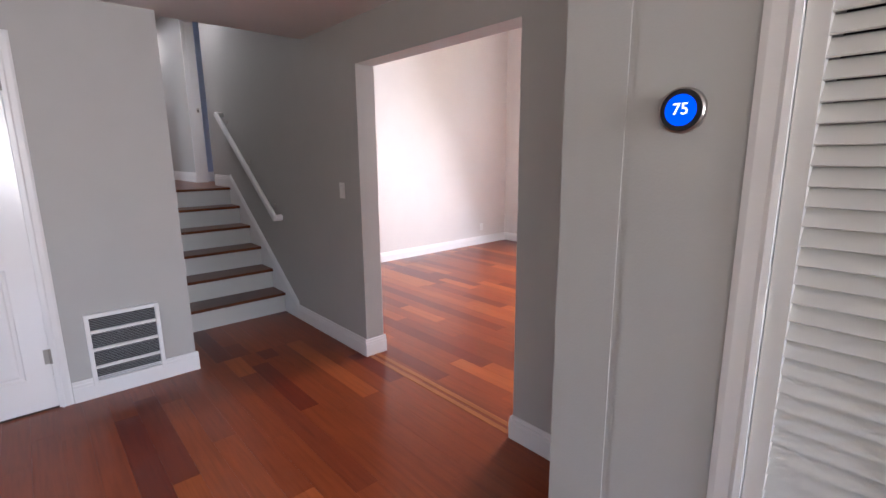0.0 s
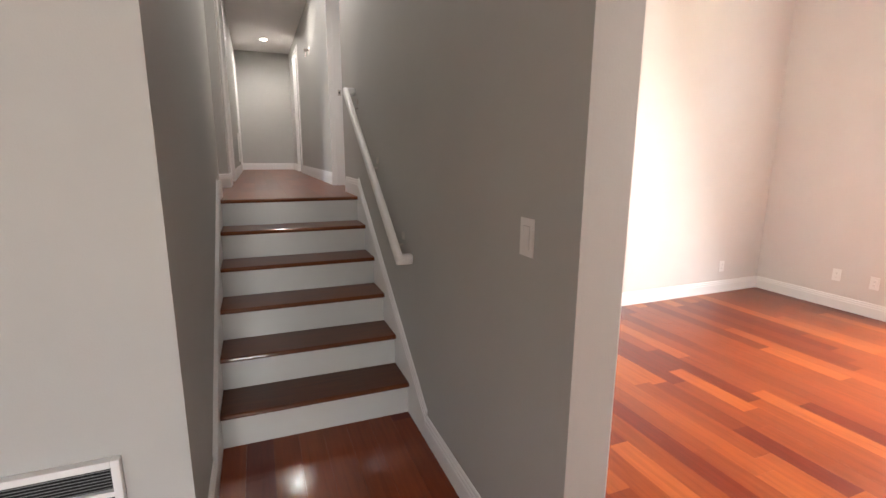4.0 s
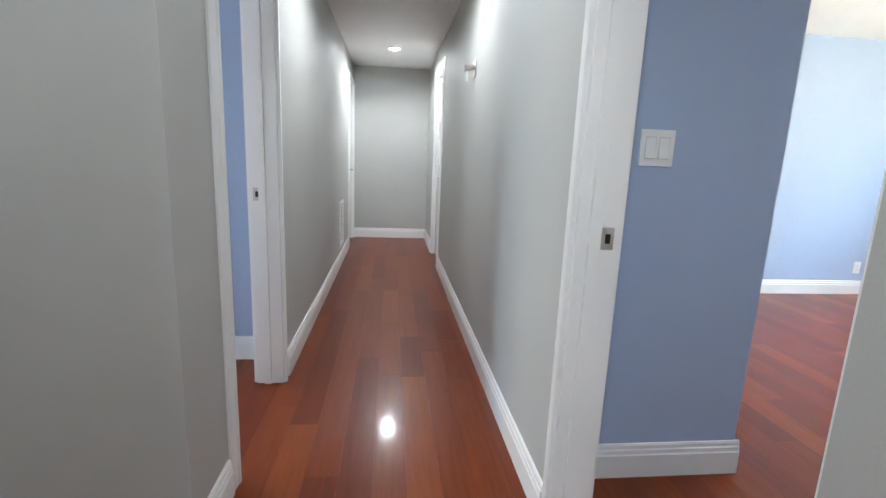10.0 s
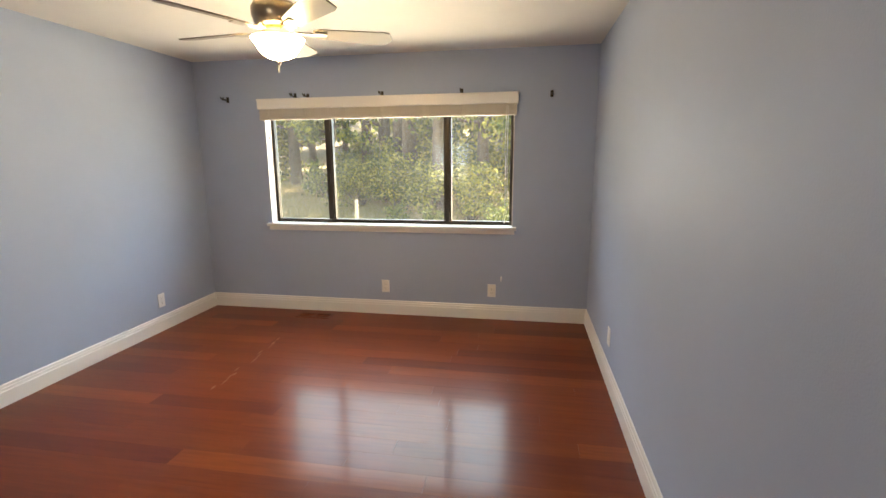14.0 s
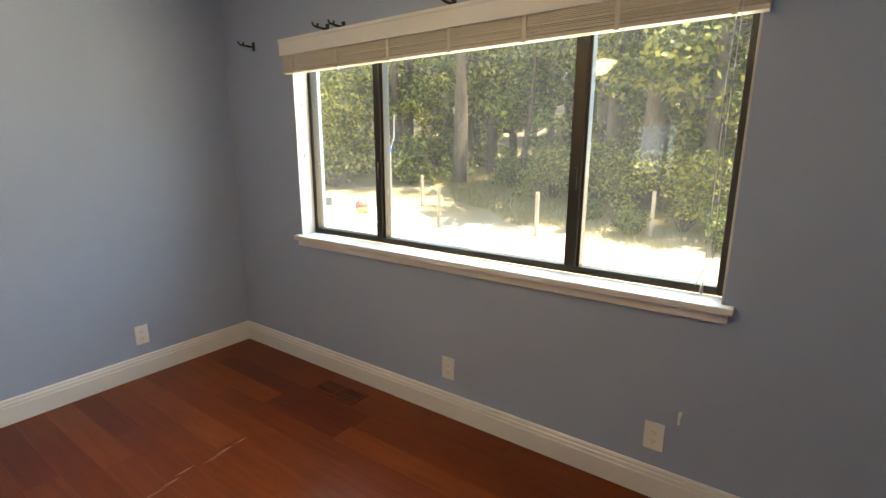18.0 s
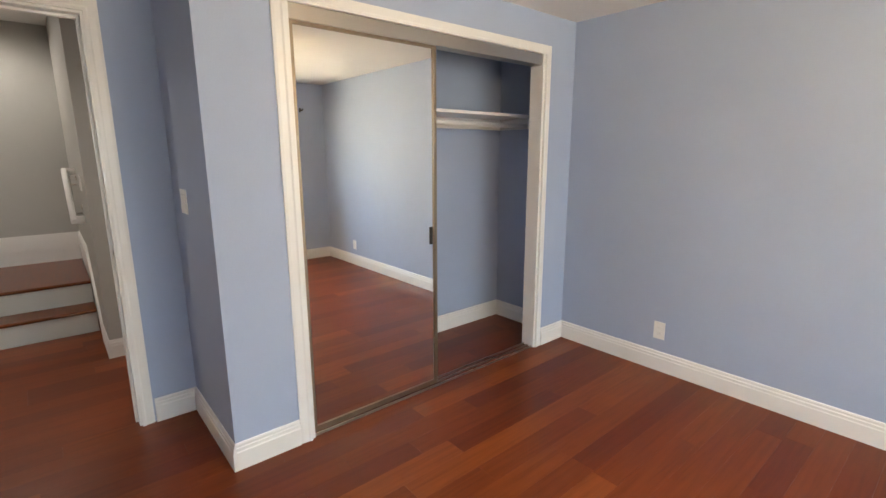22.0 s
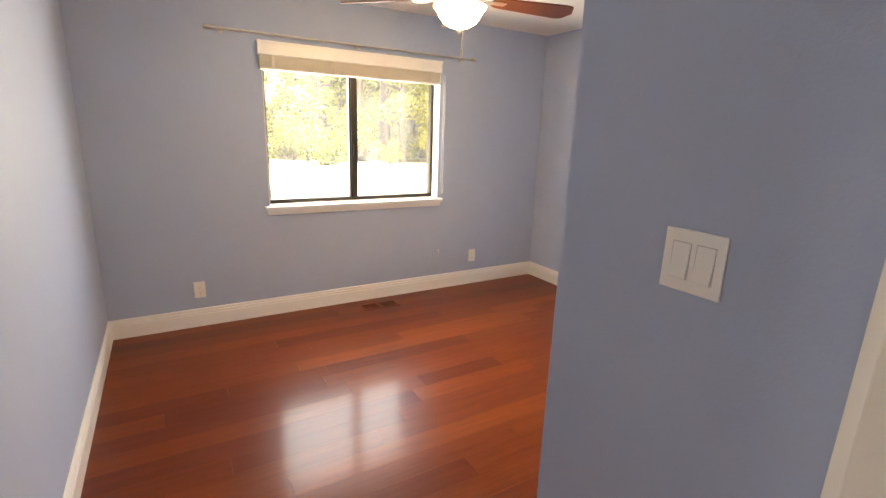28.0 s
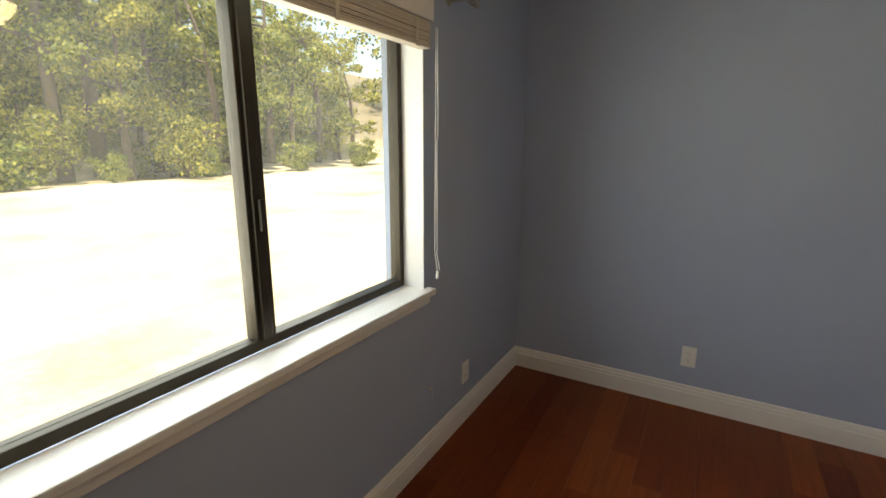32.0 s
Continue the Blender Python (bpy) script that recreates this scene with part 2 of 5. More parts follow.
def prism(bm, outline, axis, a, b):
    """Extrudes a closed outline of two coordinates along an axis from a to b."""
    def place(p, q, t):
        return {"x": (t, p, q), "y": (p, t, q), "z": (p, q, t)}[axis]
    lo = [bm.verts.new(place(p, q, a)) for p, q in outline]
    hi = [bm.verts.new(place(p, q, b)) for p, q in outline]
    n = len(outline)
    bm.faces.new(lo)
    bm.faces.new(hi[::-1])
    for i in range(n):
        bm.faces.new((lo[i], lo[(i + 1) % n], hi[(i + 1) % n], hi[i]))
    return bm


def cyl(bm, p, q, r0, r1=None, n=16):
    """A capped cylinder or cone between two points."""
    p, q = Vector(p), Vector(q)
    turn = (q - p).to_track_quat("Z", "Y").to_matrix().to_4x4()
    m = Matrix.Translation((p + q) / 2) @ turn
    bmesh.ops.create_cone(bm, cap_ends=True, segments=n, radius1=r0, radius2=r0 if r1 is None else r1, depth=(q - p).length, matrix=m)
    return bm


def lathe(bm, outline, at=(0, 0, 0), n=32):
    """Turns an outline of (radius, height) about the vertical axis."""
    rings = []
    for r, z in outline:
        rings.append([bm.verts.new((at[0] + r * math.cos(2 * math.pi * i / n), at[1] + r * math.sin(2 * math.pi * i / n), at[2] + z)) for i in range(n)])
    for a, b in zip(rings, rings[1:]):
        for i in range(n):
            bm.faces.new((a[i], a[(i + 1) % n], b[(i + 1) % n], b[i]))
    return bm


def mesh(name, bm, material, smooth=False):
    bmesh.ops.recalc_face_normals(bm, faces=bm.faces[:])
    me = bpy.data.meshes.new(name)
    bm.to_mesh(me)
    bm.free()
    me.materials.append(material)
    if smooth:
        for p in me.polygons:
            p.use_smooth = True
    return me


def part(name, bm, material, parent=None, label="", smooth=False):
    ob = new(name, mesh(name, bm, material, smooth))
    ob.parent = parent
    if label:
        ob["label"] = label
    return ob


def thing(name, label, category, at=(0, 0, 0), group="", kind=""):
    ob = new(name)
    ob.location = at
    ob.empty_display_size = 0.1
    return tagged(ob, label, category, group, kind)


def structure(name, bm, material, label="", category=""):
    return tagged(part(name, bm, material), label, category, kind="structure")


# ---- plan ----
SL, SR = 0.617, 1.626         # faces of the stair walls
HL, HR = 0.632, 1.65          # faces of the hall walls
VENT_Y = 2.727                # wall with the vent, lower room
OPEN_A, OPEN_B = 0.68, 2.085  # opening to the living room
PANEL_Y = 5.085               # wall with the breaker panel
NORTH_Y = 6.18                # wall north of the small steps
LAND_X = -1.40                # back wall of the small landing
HALL_END = 11.63
D1A, D1B = 5.42, 6.215         # bedroom one door opening
D2A, D2B = 6.52, 7.27         # bedroom two door opening
B1S, B1N, B1E = 5.365, 8.935, 6.315
C1X, C1Y = 2.462, 6.482       # closet front, nook wall
B2S, B2N, B2W = 6.318, 9.92, -2.93
K2X, K2Y = -0.172, 7.55       # closet corner of bedroom two
LIVN, LIVE = 4.625, 6.11
S0, RUN = 3.225, 0.263        # nosing k lies at S0 + k * RUN
TOPW = CEIL_UP + 0.02

# lower room and stairwell
structure("wall_vent", boxes((-3.2, VENT_Y, 0, -0.91, VENT_Y + 0.12, CEIL_LOW), (-0.91, VENT_Y, 2.085, -0.13, VENT_Y + 0.12, CEIL_LOW), (-0.13, VENT_Y, 0, SL, VENT_Y + 0.12, CEIL_LOW), (SL - 0.12, VENT_Y + 0.12, 0, SL, PANEL_Y - 0.12, TOPW), (SL - 0.12, VENT_Y, CEIL_LOW, SL, VENT_Y + 0.12, TOPW), (-0.30, PANEL_Y - 0.12, UP - 0.2, SL, PANEL_Y, TOPW)), GREY)
structure("wall_stair_right", boxes((SR, OPEN_B, 0, SR + 0.145, 5.2, TOPW)), GREY)
structure("wall_stair_corner", boxes((SR, 5.2, 0, HR + 0.11, D1A, TOPW)), GREY)
structure("wall_living_header", boxes((SR, -0.27, 2.075, SR + 0.145, OPEN_B, 4.3)), GREY)
structure("wall_living_pier", boxes((SR, -0.27, 0, SR + 0.145, OPEN_A, 2.075)), GREY)
structure("wall_door_header", boxes((SR + 0.012, D1A, UP + 2.05, HR + 0.11, D1B, TOPW)), GREY)
structure("wall_closet_end", boxes((0.83, -0.25, 0, SR, -0.1, CEIL_LOW), (0.833, -0.27, 0, 0.95, -0.25, CEIL_LOW)), GREY)
structure("wall_closet", boxes((0.83, -0.49, 0, 0.95, -0.27, CEIL_LOW)), GREY)
structure("wall_closet_jamb", boxes((0.866, -0.57, 0, 0.95, -0.49, 2.06)), GREY)
structure("wall_closet_header", boxes((0.83, -1.5, 2.06, 0.95, -0.49, CEIL_LOW)), GREY)
structure("wall_closet_south", boxes((0.83, -6.2, 0, 0.95, -1.5, CEIL_LOW)), GREY)
# the opening is invented, it only lets the added west fill in
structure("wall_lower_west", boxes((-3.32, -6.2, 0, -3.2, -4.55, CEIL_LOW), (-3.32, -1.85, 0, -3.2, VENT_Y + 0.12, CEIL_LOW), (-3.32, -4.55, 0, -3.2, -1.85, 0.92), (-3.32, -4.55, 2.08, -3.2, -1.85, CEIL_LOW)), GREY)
# unseen wall, its opening made up for the south fill lamp
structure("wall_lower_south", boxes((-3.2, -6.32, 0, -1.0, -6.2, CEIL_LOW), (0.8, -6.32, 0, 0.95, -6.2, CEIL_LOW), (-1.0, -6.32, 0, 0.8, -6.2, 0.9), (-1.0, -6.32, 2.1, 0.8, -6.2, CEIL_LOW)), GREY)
structure("ceiling_lower", boxes((-3.3, -6.3, CEIL_LOW, SR, VENT_Y + 0.12, CEIL_LOW + 0.15)), CEILING)
structure("wall_closet_back", boxes((1.5, -6.2, 0, 1.62, -0.27, CEIL_LOW)), GREY)
structure("wall_stairwell_south", boxes((SL - 0.12, VENT_Y, CEIL_LOW + 0.15, SR, VENT_Y + 0.12, TOPW)), GREY)

# living room
structure("wall_living_north", boxes((SR + 0.145, LIVN, 0, LIVE + 0.15, LIVN + 0.12, 4.3)), CREAM)
structure("wall_living_east", boxes((LIVE, 3.0, 0, LIVE + 0.15, LIVN, 4.3), (LIVE, -2.0, 0, LIVE + 0.15, 1.3, 4.3), (LIVE, 1.3, 3.6, LIVE + 0.15, 3.0, 4.3), (LIVE, 1.3, 0, LIVE + 0.15, 3.0, 0.12)), CREAM)
structure("wall_living_south", boxes((SR + 0.145, -2.1, 0, LIVE + 0.15, -2.0, 4.3)), CREAM)
structure("wall_living_west", boxes((SR + 0.145, OPEN_B + 0.002, 0, SR + 0.15, LIVN, 4.3), (SR + 0.145, -2.0, 0, SR + 0.15, OPEN_A - 0.002, 4.3), (SR + 0.145, OPEN_A - 0.002, 2.077, SR + 0.15, OPEN_B + 0.002, 4.3)), CREAM)
structure("ceiling_living", boxes((SR, -2.1, 4.3, LIVE + 0.15, LIVN + 0.12, 4.42)), CEILING)

# hall
def wall_with_doors(x0, x1, y0, y1, doors, head=UP + 2.05):
    """A wall across x in one piece, cut from below by the door openings."""
    outline = [(y0, TOPW), (y0, UP)]
    for a, b in doors:
        outline += [(a, UP), (a, head), (b, head), (b, UP)]
    return prism(bmesh.new(), outline + [(y1, UP), (y1, TOPW)], "x", x0, x1)


def wall_with_window(x0, x1, y0, y1, a, b, c, d):
    """A wall across x in one piece, with a window opening from a to b and from height c to d."""
    bm = bmesh.new()
    outer, inner = ((y0, UP), (y1, UP), (y1, TOPW), (y0, TOPW)), ((a, c), (b, c), (b, d), (a, d))
    o = [[bm.verts.new((x, y, z)) for y, z in outer] for x in (x0, x1)]
    n = [[bm.verts.new((x, y, z)) for y, z in inner] for x in (x0, x1)]
    for i in range(4):
        j = (i + 1) % 4
        for s in (0, 1):
            bm.faces.new((o[s][i], o[s][j], n[s][j], n[s][i]))
        bm.faces.new((o[0][i], o[0][j], o[1][j], o[1][i]))
        bm.faces.new((n[0][i], n[0][j], n[1][j], n[1][i]))
    return bm


structure("wall_hall_left", wall_with_doors(HL - 0.12, HL, NORTH_Y, HALL_END, ((D2A, D2B), (10.84, 11.56))), GREY)
structure("wall_hall_right", wall_with_doors(HR, HR + 0.11, D1B, HALL_END, ((9.79, 10.57),)), GREY)
structure("wall_hall_end", boxes((HL - 0.12, HALL_END, UP, HR + 0.11, HALL_END + 0.12, TOPW)), GREY)
structure("ceiling_hall", boxes((-3.2, PANEL_Y - 2.6, TOPW + 1.2, SL - 0.12, PANEL_Y - 0.1, TOPW + 1.35), (LAND_X - 0.1, PANEL_Y - 0.1, 3.72, SL - 0.12, NORTH_Y, 3.85), (SL - 0.12, VENT_Y, CEIL_UP, HR, HALL_END, CEIL_UP + 0.15)), CEILING)

# small steps
structure("wall_steps_north", boxes((LAND_X - 0.12, NORTH_Y, UP, HL - 0.12, NORTH_Y + 0.04, TOPW + 1.2)), GREY)
structure("wall_landing_back", boxes((LAND_X - 0.12, PANEL_Y - 2.25, UP, LAND_X, NORTH_Y, TOPW + 1.2)), GREY)

# bedroom one
structure("wall_bedroom_1_south", boxes((HR + 0.11, B1S - 0.12, UP, B1E + 0.2, B1S, TOPW)), BLUE)
structure("wall_bedroom_1_north", boxes((HR + 0.11, B1N, UP, B1E + 0.2, B1N + 0.12, TOPW)), BLUE)
WY0, WY1, WZ0, WZ1 = 6.02, 8.265, UP + 0.84, UP + 1.94
structure("wall_bedroom_1_east", wall_with_window(B1E, B1E + 0.2, B1S, B1N, WY0, WY1, WZ0 - 0.03, WZ1), BLUE)
CA, CB = 6.845, 8.605           # closet opening
structure("wall_bedroom_1_closet", wall_with_doors(C1X - 0.1, C1X, C1Y, B1N, ((CA, CB),), UP + 2.06), BLUE)
structure("wall_bedroom_1_nook", boxes((HR + 0.114, C1Y, UP, C1X - 0.1, C1Y + 0.09, TOPW)), BLUE)
structure("wall_bedroom_1_hall_side", wall_with_doors(HR + 0.11, HR + 0.114, B1S, B1N, ((D1A, D1B),)), BLUE)
structure("ceiling_bedroom_1", boxes((HR + 0.11, B1S, CEIL_UP, B1E + 0.2, B1N, CEIL_UP + 0.15)), CEILING)

# bedroom two
V0, V1 = 7.375, 8.79
structure("wall_bedroom_2_south", boxes((B2W - 0.2, B2S - 0.041, UP, HL - 0.12, B2S, TOPW)), BLUE)
structure("wall_bedroom_2_north", boxes((B2W - 0.2, B2N, UP, HL - 0.12, B2N + 0.12, TOPW)), BLUE)
structure("wall_bedroom_2_west", wall_with_window(B2W - 0.2, B2W, B2S, B2N, V0, V1, WZ0 - 0.03, WZ1), BLUE)
structure("wall_bedroom_2_closet", boxes((K2X, K2Y, UP, HL - 0.12, K2Y + 0.09, TOPW), (K2X, K2Y + 0.09, UP, K2X + 0.1, B2N, TOPW)), BLUE)
structure("wall_bedroom_2_hall_side", wall_with_doors(HL - 0.124, HL - 0.12, B2S, K2Y, ((D2A, D2B),)), BLUE)
structure("ceiling_bedroom_2", boxes((B2W - 0.2, B2S, CEIL_UP, HL - 0.12, B2N, CEIL_UP + 0.15)), CEILING)

# floors
structure("floor_lower", boxes((-3.3, -6.3, -0.2, LIVE + 0.15, LIVN, -0.012)), UNDER)
structure("floor_upper", boxes((-3.2, 5.0, UP - 0.25, B1E + 0.2, HALL_END, UP - 0.012), (SL, S0 + 6 * RUN + 0.06, UP - 0.25, SR, 5.0, UP - 0.012)), UNDER)

# ---- trim profiles ----
BB = [(0, 0), (0.016, 0), (0.016, 0.098), (0.013, 0.104), (0.013, 0.120), (0.009, 0.125), (0.009, 0.138), (0.005, 0.146), (0, 0.146)]


def run_of(bm, outline, p, q, n):
    """Extrudes an outline of (out, height) along the floor line from p to q; n points into the room."""
    p, q, n = Vector(p), Vector(q), Vector((*n, 0))
    ends = []
    for at in (p, q):
        ends.append([bm.verts.new(at + n * o + Vector((0, 0, h))) for o, h in outline])
    k = len(outline)
    bm.faces.new(ends[0])
    bm.faces.new(ends[1][::-1])
    for i in range(k):
        bm.faces.new((ends[0][i], ends[0][(i + 1) % k], ends[1][(i + 1) % k], ends[1][i]))


def baseboard(runs, z, name="baseboard"):
    """One painted baseboard for each straight run (x0, y0, x1, y1, nx, ny)."""
    for x0, y0, x1, y1, nx, ny in runs:
        bm = bmesh.new()
        run_of(bm, BB, (x0, y0, z), (x1, y1, z), (nx, ny))
        structure(name, bm, WHITE, "white moulded wooden baseboard along the wall", "baseboard")


BB = [(o, h * 0.9) for o, h in BB]
T = 0.016
baseboard([(-3.2, VENT_Y, -0.965, VENT_Y, 0, -1), (-0.075, VENT_Y, SL + T, VENT_Y, 0, -1), (SL, VENT_Y, SL, S0, 1, 0),
           (SR, OPEN_B, SR, S0, -1, 0), (SR - T, OPEN_B, SR + 0.15 + T, OPEN_B, 0, -1), (SR, -0.1, SR, OPEN_A, -1, 0), (SR - T, OPEN_A, SR + 0.15, OPEN_A, 0, 1),
           (SR + 0.15, OPEN_B, SR + 0.15, LIVN, 1, 0), (SR + 0.15, LIVN, LIVE, LIVN, 0, -1), (LIVE, LIVN, LIVE, 3.0, -1, 0), (LIVE, 1.3, LIVE, -2, -1, 0), (0.83, -0.1, SR, -0.1, 0, 1), (0.83, -0.25, 0.83, -0.1 + T, -1, 0)], 0)
baseboard([(SL, S0 + 6 * RUN, SL, PANEL_Y, 1, 0), (SL + T, PANEL_Y, 0.14, PANEL_Y, 0, 1), (SR, S0 + 6 * RUN, SR, D1A - 0.07, -1, 0),
           (0.21, NORTH_Y, HL + T, NORTH_Y, 0, -1), (HL, NORTH_Y, HL, D2A - 0.06, 1, 0), (HL, D2B + 0.06, HL, 10.78, 1, 0), (HR, D1B + 0.06, HR, 9.73, -1, 0), (HR, 10.63, HR, HALL_END, -1, 0), (HL, HALL_END, HR, HALL_END, 0, -1),
           (HR + 0.114, D1B + 0.06, HR + 0.114, C1Y, 1, 0), (HR + 0.114, C1Y, C1X + T, C1Y, 0, -1), (C1X, C1Y, C1X, CA - 0.06, 1, 0), (C1X, CB + 0.06, C1X, B1N, 1, 0), (C1X, B1N, B1E, B1N, 0, -1), (B1E, B1S, B1E, B1N, -1, 0), (HR + 0.114, B1S, B1E, B1S, 0, 1),
           (HR + 0.114, C1Y + 0.09, HR + 0.114, B1N, 1, 0), (HR + 0.114, B1N, C1X - 0.1, B1N, 0, -1), (HR + 0.114, C1Y + 0.09, C1X - 0.1, C1Y + 0.09, 0, 1),
           (B2W, B2S, HL - 0.124, B2S, 0, 1), (B2W, B2S, B2W, B2N, 1, 0), (B2W, B2N, K2X, B2N, 0, -1), (K2X, K2Y, K2X, B2N, -1, 0), (K2X - T, K2Y, HL - 0.124, K2Y, 0, -1), (HL - 0.124, D2B + 0.06, HL - 0.124, K2Y, -1, 0)], UP)

# ---- stairs ----


def tread_mesh(length, depth):
    """A tread with a rounded front; runs along x from 0, front at y = 0, top at z = 0."""
    bm = bmesh.new()
    h = 0.027
    nose = [(0.0135 - 0.0135 * math.sin(a), -0.0135 - 0.0135 * math.cos(a)) for a in [math.pi * i / 6 for i in range(7)]]
    prism(bm, nose[::-1] + [(depth, -h), (depth, 0)], "x", 0, length)
    return mesh("tread", bm, TREADWOOD)


stairs = thing("stairs", "white-riser staircase with varnished cherry wood treads", "stairs", (SL, S0, 0), kind="structure")
me = tread_mesh(SR - SL - 0.032, RUN + 0.03)
for k in range(1, 7):
    ob = new("tread", me if k < 6 else tread_mesh(SR - SL - 0.032, 0.09))
    ob.parent, ob.location = stairs, (0.016, k * RUN, k * RISE)
    riser = part("riser", boxes((0.016, k * RUN + 0.028, (k - 1) * RISE, SR - SL - 0.016, k * RUN + 0.045, k * RISE - 0.027)), RISERPAINT, stairs, "white painted stair riser")


def skirt(name, wall, side, k0, k1, up, back):
    """Sloping skirt beside the first flight: flat board, moulded cap on top."""
    slope = RISE / RUN
    y0, y1 = S0, S0 + 6 * RUN
    bm = bmesh.new()
    t = 0.016 * side
    prism(bm, [(y0, 0), (y0 + 0.42, 0), (y1 + 0.09, 6 * RISE - 0.2), (y1 + 0.09, 6 * RISE - 0.03), (y1, 6 * RISE - 0.03), (y1, 6 * RISE + 0.098), (y0, 0.112)], "x", wall, wall + t)
    for lo, hi, out in ((0.098, 0.120, 0.013), (0.120, 0.138, 0.009), (0.138, 0.146, 0.005)):
        prism(bm, [(y0, lo + 0.014), (y1, lo + 6 * RISE), (y1, hi + 6 * RISE), (y0, hi + 0.014)], "x", wall, wall + out * side)
    structure(name, bm, WHITE, "white moulded skirting board rising beside the stairs", "skirting")


skirt("trim_stair_left", SL, 1, 0, 6, 0, 0)
skirt("trim_stair_right", SR, -1, 0, 6, 0, 0)

# small steps up to the landing and the flight beyond
Q0, RUN2, F3Y = -0.063, 0.236, 5.02
steps = thing("stairs_upper", "short flight of cherry wood steps with white risers", "stairs", (Q0, PANEL_Y, UP), kind="structure")
depth_y = NORTH_Y - PANEL_Y


def turned_tread(bm, x0, x1, y0, y1, z, front):
    """A tread whose rounded front faces +x (front 'x') or +y (front 'y')."""
    h, r = 0.027, 0.0135
    arc = [(r * math.sin(a), -r + r * math.cos(a)) for a in [math.pi * i / 6 for i in range(7)]]
    if front == "x":
        prism(bm, [(x0, z), *[(x1 - r + o, z + d) for o, d in arc], (x0, z - h)], "y", y0, y1)
    else:
        prism(bm, [(y0, z), *[(y1 - r + o, z + d) for o, d in arc], (y0, z - h)], "x", x0, x1)
    return bm



def fixed(ob, parent):
    """Parents ob and keeps it where its mesh was built."""
    ob.parent = parent
    ob.matrix_parent_inverse = Matrix.Translation(parent.location).inverted() if not parent.parent else Matrix.Translation(parent.location + parent.parent.location).inverted()
    return ob


fixed(part("tread", turned_tread(bmesh.new(), Q0 - RUN2 - 0.01, Q0 + 0.025, PANEL_Y, NORTH_Y - 0.016, UP + RISE, "x"), TREADWOOD), steps)
fixed(part("landing_tread", turned_tread(bmesh.new(), LAND_X, Q0 - RUN2 + 0.025, F3Y - 0.03, NORTH_Y - 0.016, UP + 2 * RISE, "x"), TREADWOOD), steps)
for k in (0, 1):
    fixed(part("riser", boxes((Q0 - k * RUN2 - 0.016, PANEL_Y, UP + k * RISE, Q0 - k * RUN2, NORTH_Y - 0.016, UP + (k + 1) * RISE - 0.027)), RISERPAINT), steps)
for k in range(6):
    y = F3Y - k * RUN2
    fixed(part("tread", turned_tread(bmesh.new(), LAND_X + 0.016, -0.31, y - RUN2 - 0.02, y + 0.025, UP + (3 + k) * RISE, "y"), TREADWOOD), steps)
    fixed(part("riser", boxes((LAND_X + 0.016, y - 0.016, UP + (2 + k) * RISE, -0.31, y, UP + (3 + k) * RISE - 0.027)), RISERPAINT), steps)


def band(name, axis, wall, out, line, low):
    """A moulded band whose lower edge follows a broken line of (along, height), over a flat skirt that reaches down to low."""
    bm = bmesh.new()
    for a, b in zip(line, line[1:]):
        prism(bm, [(a[0], low(a[0], a[1])), (b[0], low(b[0], b[1])), b, a], axis, wall, wall + 0.012 * out)
        for lo, hi, t in ((0, 0.105, 0.016), (0.105, 0.128, 0.013), (0.128, 0.146, 0.009), (0.146, 0.155, 0.005)):
            prism(bm, [(a[0], a[1] + lo), (b[0], b[1] + lo), (b[0], b[1] + hi), (a[0], a[1] + hi)], axis, wall, wall + t * out)
    return structure(name, bm, WHITE, "white moulded skirting following the steps", "skirting")


band("trim_steps_north", "y", NORTH_Y, -1, [(0.21, UP), (-0.33, UP + 2 * RISE + 0.13), (LAND_X, UP + 2 * RISE + 0.13)], lambda a, z: UP if a > -0.3 else UP + 2 * RISE)
band("trim_steps_panel", "y", PANEL_Y, 1, [(0.14, UP), (-0.22, UP + 0.34), (-0.2205, UP + 0.56), (-0.30, UP + 0.64)], lambda a, z: UP if a > -0.1 else UP + RISE)
band("trim_landing", "x", LAND_X, 1, [(NORTH_Y, UP + 2 * RISE + 0.12), (5.36, UP + 2 * RISE + 0.12), (3.6, UP + 2 * RISE + 0.12 + 1.76 * 0.80)], lambda a, z: UP + 2 * RISE if a > 5.3 else UP + 2 * RISE + (5.36 - a) * 0.6)
structure("wall_flight_side", boxes((-0.30, PANEL_Y - 2.15, UP, -0.18, PANEL_Y - 0.12, TOPW + 1.2), (-0.42, PANEL_Y - 0.12, TOPW, SL, PANEL_Y, TOPW + 1.2)), GREY)
structure("wall_flight_end", boxes((LAND_X, PANEL_Y - 2.25, UP, -0.18, PANEL_Y - 2.15, TOPW + 1.2)), GREY)
structure("wall_over_landing", boxes((LAND_X, PANEL_Y - 0.22, 3.72, SL - 0.12, PANEL_Y - 0.1, TOPW + 1.2), (SL - 0.12, PANEL_Y, CEIL_UP, SL - 0.06, NORTH_Y, 3.85)), GREY)

# ---- handrails ----


